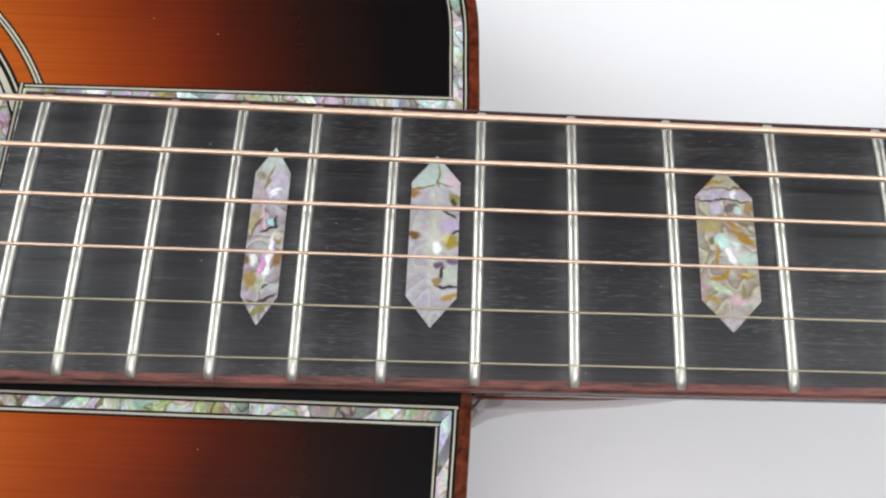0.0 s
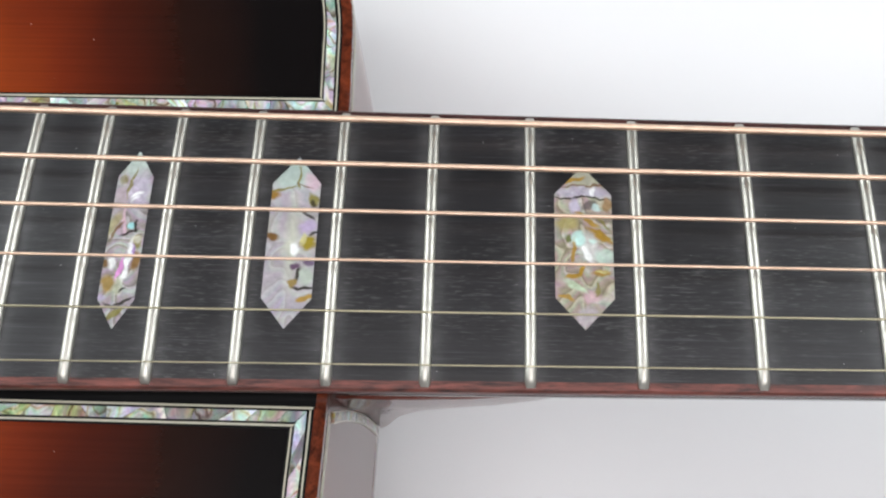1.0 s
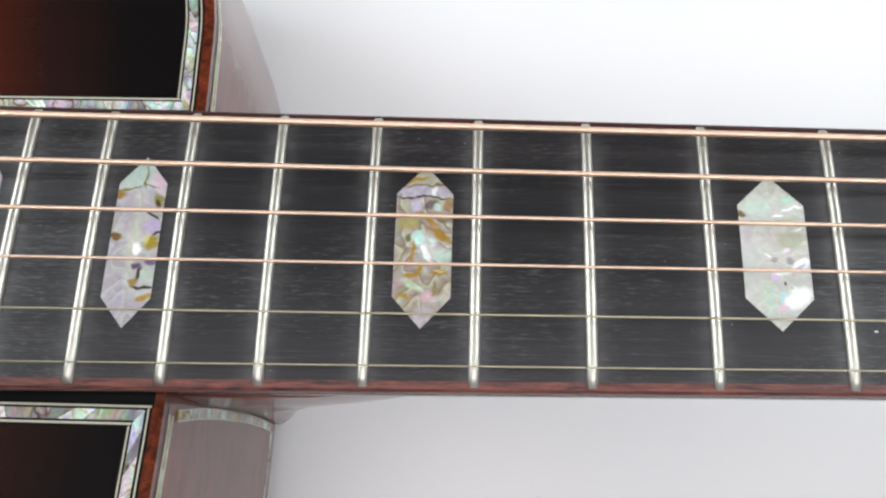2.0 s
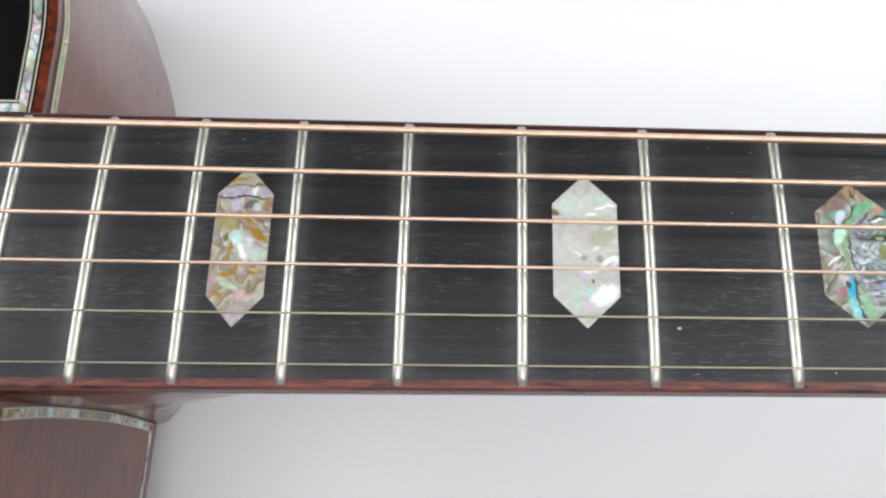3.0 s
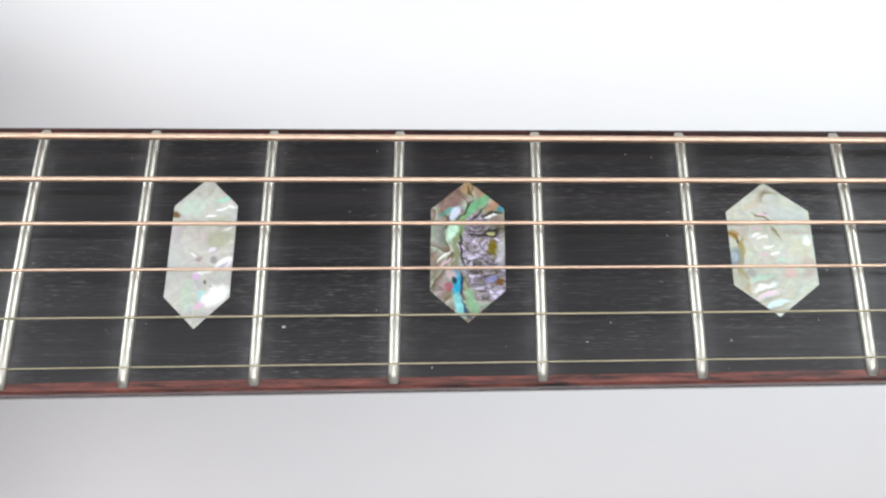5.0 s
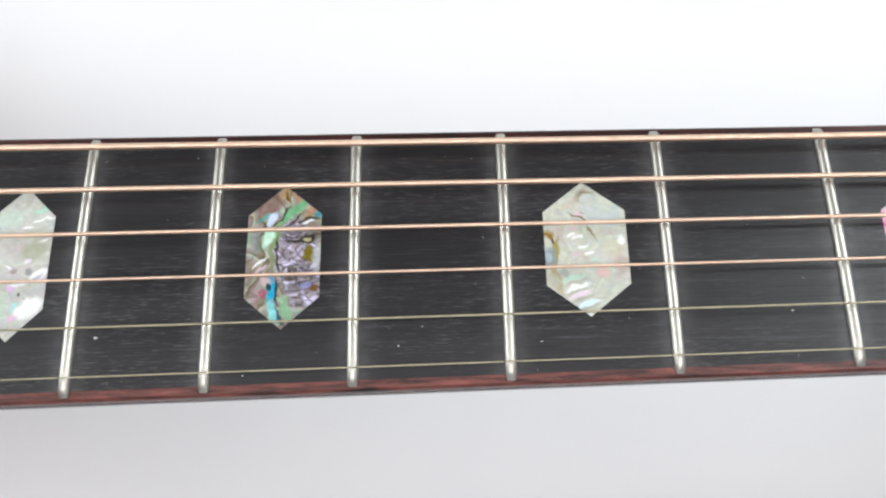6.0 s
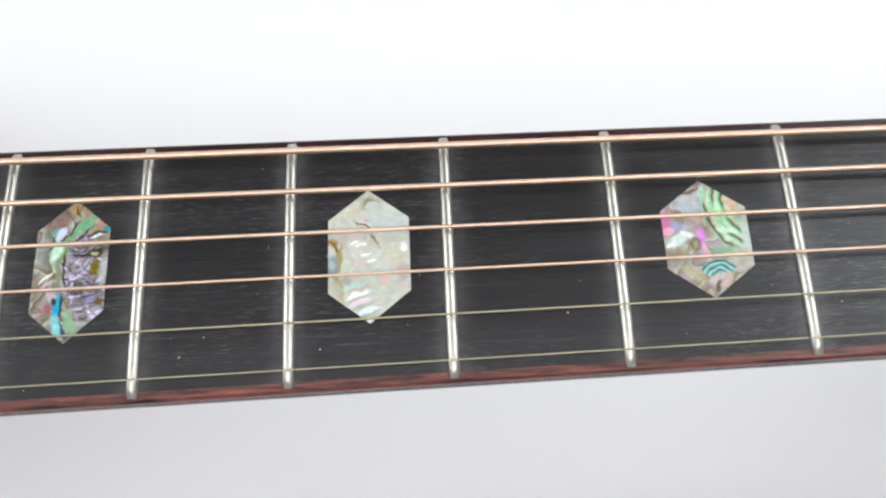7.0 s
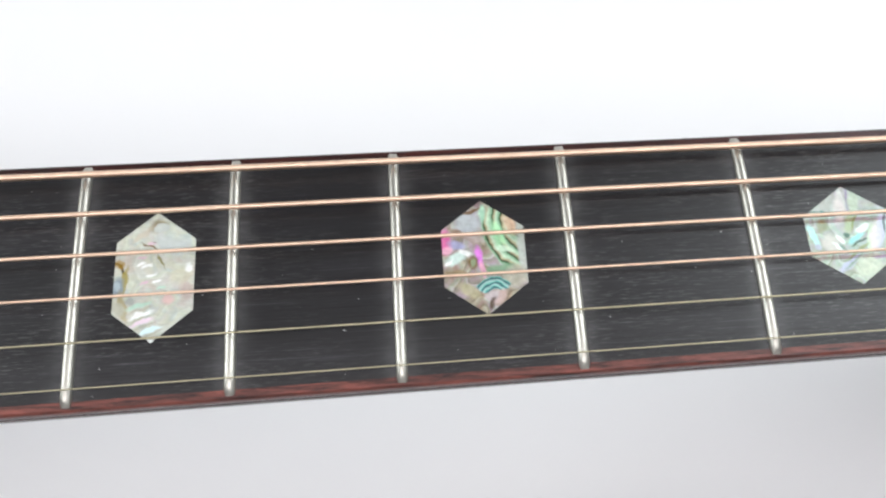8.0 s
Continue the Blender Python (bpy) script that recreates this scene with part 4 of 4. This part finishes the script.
def shell_5():
    s = Nacre(inlay_middle(5), ((0.68, 0.74, 0.70), (0.76, 0.78, 0.66), (0.76, 0.78, 0.72), (0.74, 0.70, 0.62)), 0.13, 0.0)
    s.blot(0.4, 9.9, 1.6, 1.15, 18, (0.34, 0.28, 0.18), 0.9, 0.5).blot(0.9, 9.6, 1.2, 0.8, 18, (0.66, 0.70, 0.66), 1.0, 0.85).blot(-2.6, 8.4, 2.2, 0.5, 35, (0.70, 0.62, 0.50), 0.6)
    s.blot(-0.7, 5.6, 2.0, 0.17, -32, BROWN, 0.95).blot(-0.7, 6.6, 0.7, 0.5, -20, PINK, 0.9).blot(-0.4, 6.9, 0.5, 0.17, -30, BROWN, 0.8).blot(1.2, 2.8, 1.4, 0.17, -62, OLIVE, 0.8)
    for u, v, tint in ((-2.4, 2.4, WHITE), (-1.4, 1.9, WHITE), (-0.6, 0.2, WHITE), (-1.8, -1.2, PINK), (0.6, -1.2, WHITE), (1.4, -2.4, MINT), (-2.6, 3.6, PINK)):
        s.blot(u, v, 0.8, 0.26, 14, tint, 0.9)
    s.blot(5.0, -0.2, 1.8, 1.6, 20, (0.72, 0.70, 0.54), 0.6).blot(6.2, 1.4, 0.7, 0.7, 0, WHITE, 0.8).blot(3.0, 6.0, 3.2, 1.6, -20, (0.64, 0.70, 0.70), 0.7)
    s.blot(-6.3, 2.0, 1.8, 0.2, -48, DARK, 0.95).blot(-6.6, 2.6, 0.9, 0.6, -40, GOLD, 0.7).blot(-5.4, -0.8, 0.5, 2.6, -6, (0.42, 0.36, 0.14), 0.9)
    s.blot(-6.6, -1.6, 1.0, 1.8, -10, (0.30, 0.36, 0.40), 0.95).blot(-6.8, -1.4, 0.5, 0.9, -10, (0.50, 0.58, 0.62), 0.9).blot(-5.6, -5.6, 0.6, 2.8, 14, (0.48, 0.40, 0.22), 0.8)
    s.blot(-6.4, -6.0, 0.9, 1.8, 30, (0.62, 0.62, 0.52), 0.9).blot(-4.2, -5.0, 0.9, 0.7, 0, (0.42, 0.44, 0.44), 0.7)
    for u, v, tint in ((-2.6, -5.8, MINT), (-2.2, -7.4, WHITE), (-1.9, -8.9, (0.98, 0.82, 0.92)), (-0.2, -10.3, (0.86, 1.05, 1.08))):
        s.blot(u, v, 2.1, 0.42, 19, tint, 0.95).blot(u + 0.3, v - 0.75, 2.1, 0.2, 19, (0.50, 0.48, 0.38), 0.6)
    s.blot(2.7, -4.7, 1.0, 0.9, 0, (0.92, 0.66, 0.64), 0.85).blot(6.4, -3.2, 1.0, 1.4, 0, (0.62, 0.50, 0.46), 0.7).blot(0.0, -12.6, 0.4, 0.4, 0, WHITE)
    return s.done()


def shell_3():
    s = Nacre(inlay_middle(3), ((0.44, 0.36, 0.29), (0.50, 0.48, 0.40), (0.52, 0.48, 0.50), (0.44, 0.42, 0.31)), 0.5, 0.0, 0.7)
    s.blot(-2.8, 6.6, 2.3, 2.4, -30, (0.58, 0.63, 0.66), 0.85).blot(-1.8, 9.2, 1.8, 0.3, 10, BROWN, 0.8).blot(-0.6, 10.6, 0.9, 0.7, 0, MAUVE, 0.9)
    s.blot(-3.6, 4.2, 2.8, 0.55, -35, (0.36, 0.25, 0.18), 0.9).blot(-1.8, 3.6, 1.8, 1.0, -20, (0.66, 0.58, 0.56), 0.7)
    s.blot(-7.2, 3.4, 1.2, 2.2, 0, (1.0, 0.32, 0.60), 0.95).blot(-6.8, 1.6, 0.9, 0.6, 0, (0.95, 0.62, 0.72), 0.8)
    s.blot(-5.0, 2.4, 1.5, 0.7, -15, (0.52, 0.54, 0.78), 0.9).blot(-5.4, -0.2, 1.9, 0.9, 25, (0.76, 0.92, 0.86), 0.95).blot(-6.6, -0.9, 0.9, 0.3, 40, WHITE).blot(-3.4, 0.9, 1.2, 0.5, -20, WHITE, 0.85)
    growth = ((0.0, DARK), (0.10, (0.10, 0.20, 0.10)), (0.20, (0.32, 0.54, 0.36)), (0.55, (0.66, 0.86, 0.66)), (0.75, (0.62, 0.60, 0.42)), (0.92, (0.34, 0.34, 0.20)), (1.0, DARK))
    s.fan(8.6, 6.4, 9.0, 11.0, 8, 5.5, 0.28, growth, (3.6, 3.0, 4.0, 7.6, 14))
    s.blot(2.9, 4.4, 1.0, 2.4, 12, (0.62, 1.05, 0.66), 0.8).blot(3.8, 1.2, 1.6, 0.5, -12, (0.80, 1.0, 0.80), 0.8).blot(0.2, 8.6, 0.5, 1.6, 0, (0.52, 0.82, 0.62), 0.85)
    s.blot(5.2, 6.0, 0.8, 2.0, 18, (0.78, 0.56, 0.42), 0.85).blot(7.2, 1.0, 0.8, 5.0, 4, (0.60, 0.64, 0.60), 0.9).blot(2.4, -2.8, 3.0, 0.8, 8, (0.26, 0.44, 0.28), 0.8)
    s.blot(-0.9, -0.2, 0.55, 1.9, 8, (0.86, 0.34, 0.86), 0.95).blot(-0.5, -2.6, 0.5, 1.4, 8, (0.95, 0.56, 0.68), 0.9).blot(-2.2, -1.0, 0.9, 1.1, 0, BROWN, 0.8).blot(-2.2, -1.1, 0.5, 0.7, 0, (0.34, 0.40, 0.26), 0.95)
    s.blot(-5.0, -3.2, 2.6, 0.6, -12, (0.40, 0.32, 0.20), 0.8).blot(-3.2, -6.6, 2.0, 0.9, -32, (0.58, 0.54, 0.36), 0.8).blot(5.4, -4.4, 2.2, 1.8, 35, (0.64, 0.62, 0.52), 0.85)
    arcs = ((0.0, (0.04, 0.08, 0.10)), (0.22, (0.16, 0.50, 0.46)), (0.55, (0.56, 0.86, 0.80)), (0.85, (0.20, 0.40, 0.42)), (1.0, (0.04, 0.08, 0.10)))
    s.fan(1.4, -8.2, 4.2, 4.2, 0, 4.5, 0.36, arcs, (1.2, -5.4, 3.6, 2.0, 0))
    s.blot(1.2, -7.8, 1.4, 0.9, 0, (0.72, 0.64, 0.66), 0.85).blot(0.9, -9.2, 0.45, 1.1, -20, (0.12, 0.08, 0.06), 0.85).blot(2.6, -8.0, 0.7, 1.4, -35, (0.70, 0.54, 0.50), 0.8)
    return s.done()


def shell_1():
    s = Nacre(inlay_middle(1), ((0.46, 0.41, 0.37), (0.52, 0.48, 0.43), (0.54, 0.47, 0.50), (0.47, 0.48, 0.40)), 0.45, 0.0, 0.7)
    s.blot(-4.4, 6.0, 3.2, 1.4, 28, (0.52, 0.45, 0.44), 0.85).blot(-5.0, 4.8, 1.8, 0.22, -10, (0.10, 0.16, 0.16), 0.95).blot(-4.0, 4.3, 1.4, 0.3, -12, CYAN, 0.7)
    s.blot(-1.2, 5.4, 1.0, 3.0, -12, (0.80, 0.64, 0.66), 0.85).blot(0.5, 6.6, 0.24, 2.4, -8, (0.34, 0.24, 0.36), 0.9).blot(1.6, 6.4, 0.9, 2.4, -14, (0.54, 0.52, 0.42), 0.8)
    s.blot(0.0, 2.4, 0.7, 2.0, -22, (0.48, 0.46, 0.30), 0.9).blot(0.9, 2.6, 0.2, 1.8, -25, OLIVE, 0.9).blot(-1.0, -0.1, 0.6, 0.5, 0, DARK, 0.95)
    s.blot(-5.2, 1.9, 1.0, 1.0, 0, (0.32, 0.22, 0.12), 0.85).blot(-7.2, 0.2, 0.6, 2.0, 14, (0.62, 0.98, 0.96), 0.95).blot(-4.2, -1.6, 1.4, 1.6, 0, (0.76, 0.62, 0.62), 0.8).blot(-6.8, -2.0, 0.5, 0.5, 0, LILAC, 0.9)
    s.blot(2.0, 1.0, 1.4, 0.6, 25, WHITE, 0.9).blot(0.6, -0.9, 1.7, 0.45, 30, (0.40, 0.72, 0.78), 0.95).blot(1.3, -1.5, 1.9, 0.2, 22, DARK, 0.95)
    s.blot(-2.4, -0.9, 1.0, 0.36, -50, WHITE, 0.9).blot(-3.2, -2.2, 0.9, 0.3, -40, WHITE, 0.85).blot(-2.2, -2.4, 1.0, 0.24, -50, (0.20, 0.24, 0.22), 0.9)
    s.blot(4.2, -0.8, 0.8, 2.8, -16, (0.94, 0.76, 0.80), 0.9).blot(3.2, -1.2, 0.5, 2.4, -16, (0.74, 0.80, 0.62), 0.8).blot(5.6, 0.6, 0.8, 3.4, -18, (0.74, 0.64, 0.86), 0.85).blot(6.4, 2.0, 0.26, 2.0, -10, DARK, 0.8)
    s.blot(0.2, -3.6, 2.8, 0.34, 35, OLIVE, 0.85).blot(-1.5, -5.6, 2.6, 0.55, 40, (0.58, 0.50, 0.74), 0.85).blot(-0.6, -5.2, 2.4, 0.24, 40, (0.28, 0.30, 0.24), 0.8)
    s.blot(2.0, -6.6, 2.4, 2.0, 25, (0.72, 0.68, 0.56), 0.8).blot(4.6, -4.6, 1.6, 0.26, 5, (0.46, 0.22, 0.42), 0.8)
    return s.done()


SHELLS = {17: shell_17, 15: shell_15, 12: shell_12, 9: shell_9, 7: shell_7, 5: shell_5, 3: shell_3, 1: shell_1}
LABELS = {17: "slim hexagon of grey abalone shell with olive and pink streaks", 15: "long hexagon of pale lilac shell with brown spots along one edge",
          12: "hexagon of pinkish abalone shell with golden-brown veins", 9: "pearly white hexagon of shell with bright glints in its colour",
          7: "dark hexagon of abalone shell with green bands and blistered cells", 5: "creamy pearl hexagon of shell with rippled glints in its colour",
          3: "hexagon of abalone shell with green growth lines and a pink corner", 1: "broad hexagon of pastel abalone shell with white and cyan swirls"}


def inlay(n):
    h, c, w = INLAYS[n]
    x0 = inlay_middle(n)[0]
    ys = [-h, -c] + list(np.linspace(-c, c, 7))[1:-1] + [c, h]
    verts, faces = [], []
    for lift in (0.00010, -0.0012):
        for y in ys:
            half = w if abs(y) <= c + 1e-9 else 0.00005
            verts += [(x0 - half, y, arch(y) + lift), (x0 + half, y, arch(y) + lift)]
    k = 2 * len(ys)
    for i in range(len(ys) - 1):
        a = 2 * i
        faces += [(a, a + 1, a + 3, a + 2), (k + a, k + a + 2, k + a + 3, k + a + 1), (a, a + 2, k + a + 2, k + a), (a + 1, k + a + 1, k + a + 3, a + 3)]
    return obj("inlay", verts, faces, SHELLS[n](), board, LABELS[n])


for n in INLAYS:
    inlay(n)

part("nut", slab([(JOINT, 0.0218), (JOINT + 0.005, 0.0218), (JOINT + 0.005, -0.0218), (JOINT, -0.0218)], ZT, ZF + 0.0015), BONE, guitar, "bone nut")
part("bridge", slab([(-0.27, 0.076), (-0.27, -0.076), (-0.302, -0.076), (-0.302, 0.076)], ZT, ZT + 0.0085), EBONY, guitar, "black bridge")


def string(k, diameter, wound):
    """A string from the nut to the bridge; wound ones carry real ridges in the stretch over the neck."""
    def place(x):
        w = 0.0467 - 0.0268 * x
        y = w * (0.5 - 0.2 * k) - 0.0002
        rise = (JOINT - x) / SCALE
        return y, ZF - 0.15 * y * y / RADIUS + 0.0012 + 0.0030 * rise + 0.5 * diameter
    r = 0.5 * diameter
    rings = []
    if wound:
        pitch = 0.00034 + 0.16 * diameter * 0.5
        xs = list(np.arange(-0.110, JOINT + 0.004, pitch / 3))
        sizes = [r * (1.0 if i % 3 else 0.80) for i in range(len(xs))]
        xs, sizes = [-0.29] + xs, [r] + sizes
    else:
        xs = list(np.linspace(-0.29, JOINT + 0.004, 40))
        sizes = [r] * len(xs)
    sides = 9
    verts, faces = [], []
    for x, q in zip(xs, sizes):
        y, z = place(x)
        verts += [(x, y + q * math.cos(2 * math.pi * i / sides), z + q * math.sin(2 * math.pi * i / sides)) for i in range(sides)]
    for j in range(len(xs) - 1):
        for i in range(sides):
            a, b = j * sides + i, j * sides + (i + 1) % sides
            faces.append((a, a + sides, b + sides, b))
    label = "copper-coloured wound bronze string" if wound else "thin plain steel string"
    return obj("string", verts, faces, BRONZE if wound else BRASS, guitar, label, True)


for k, (d, wound) in enumerate(((0.00135, True), (0.00107, True), (0.00081, True), (0.00061, True), (0.00041, False), (0.00030, False))):
    string(k, d, wound)


def dust(count):
    """Specks of dust and lint on the fingerboard and the lacquer."""
    rng = random.Random(11)
    verts, faces = [], []
    def speck(x, y, z, r):
        k = len(verts)
        long = rng.uniform(0.8, 2.2)
        for dx, dy, dz in ((1, 0, 0), (-1, 0, 0), (0, 1, 0), (0, -1, 0), (0, 0, 1), (0, 0, -0.4)):
            verts.append((x + r * dx * long, y + r * dy, z + r * 0.5 * dz + 0.4 * 0.5 * r))
        faces.extend([tuple(k + i for i in f) for f in ((0, 2, 4), (2, 1, 4), (1, 3, 4), (3, 0, 4), (2, 0, 5), (1, 2, 5), (3, 1, 5), (0, 3, 5))])
    for _ in range(count):
        x = rng.uniform(END, JOINT)
        y = rng.uniform(-1, 1) * (half_width(x) - 0.002)
        speck(x, y, arch(y), rng.choice((0.00004, 0.00005, 0.00006, 0.00008)))
    # the larger flecks
    for x, y, r in ((0.1236, -0.0144, 0.00024), (0.1767, -0.0172, 0.00014), (0.1809, -0.0138, 0.00014), (0.1498, -0.0217, 0.00014), (0.0432, 0.0217, 0.00009),
                    (0.2451, -0.0126, 0.00014), (0.1390, 0.0202, 0.00010), (0.2015, -0.0170, 0.00012), (0.0069, -0.0128, 0.00010), (0.0448, 0.0089, 0.00009), (0.2194, -0.0043, 0.00010)):
        speck(x, y, arch(y), r)
    for x, y, r in ((-0.0686, 0.0497, 0.00014), (-0.0547, 0.0461, 0.00011), (-0.0474, -0.0383, 0.00008), (-0.0611, 0.0366, 0.00006)):
        speck(x, y, ZT, r)
    ob = obj("dust", verts, faces, plain("pale_lint", (0.7, 0.7, 0.68), 0.9))
    return tagged(ob, "tiny pale specks of dust on the guitar", "dust", kind="stuff")


dust(150)
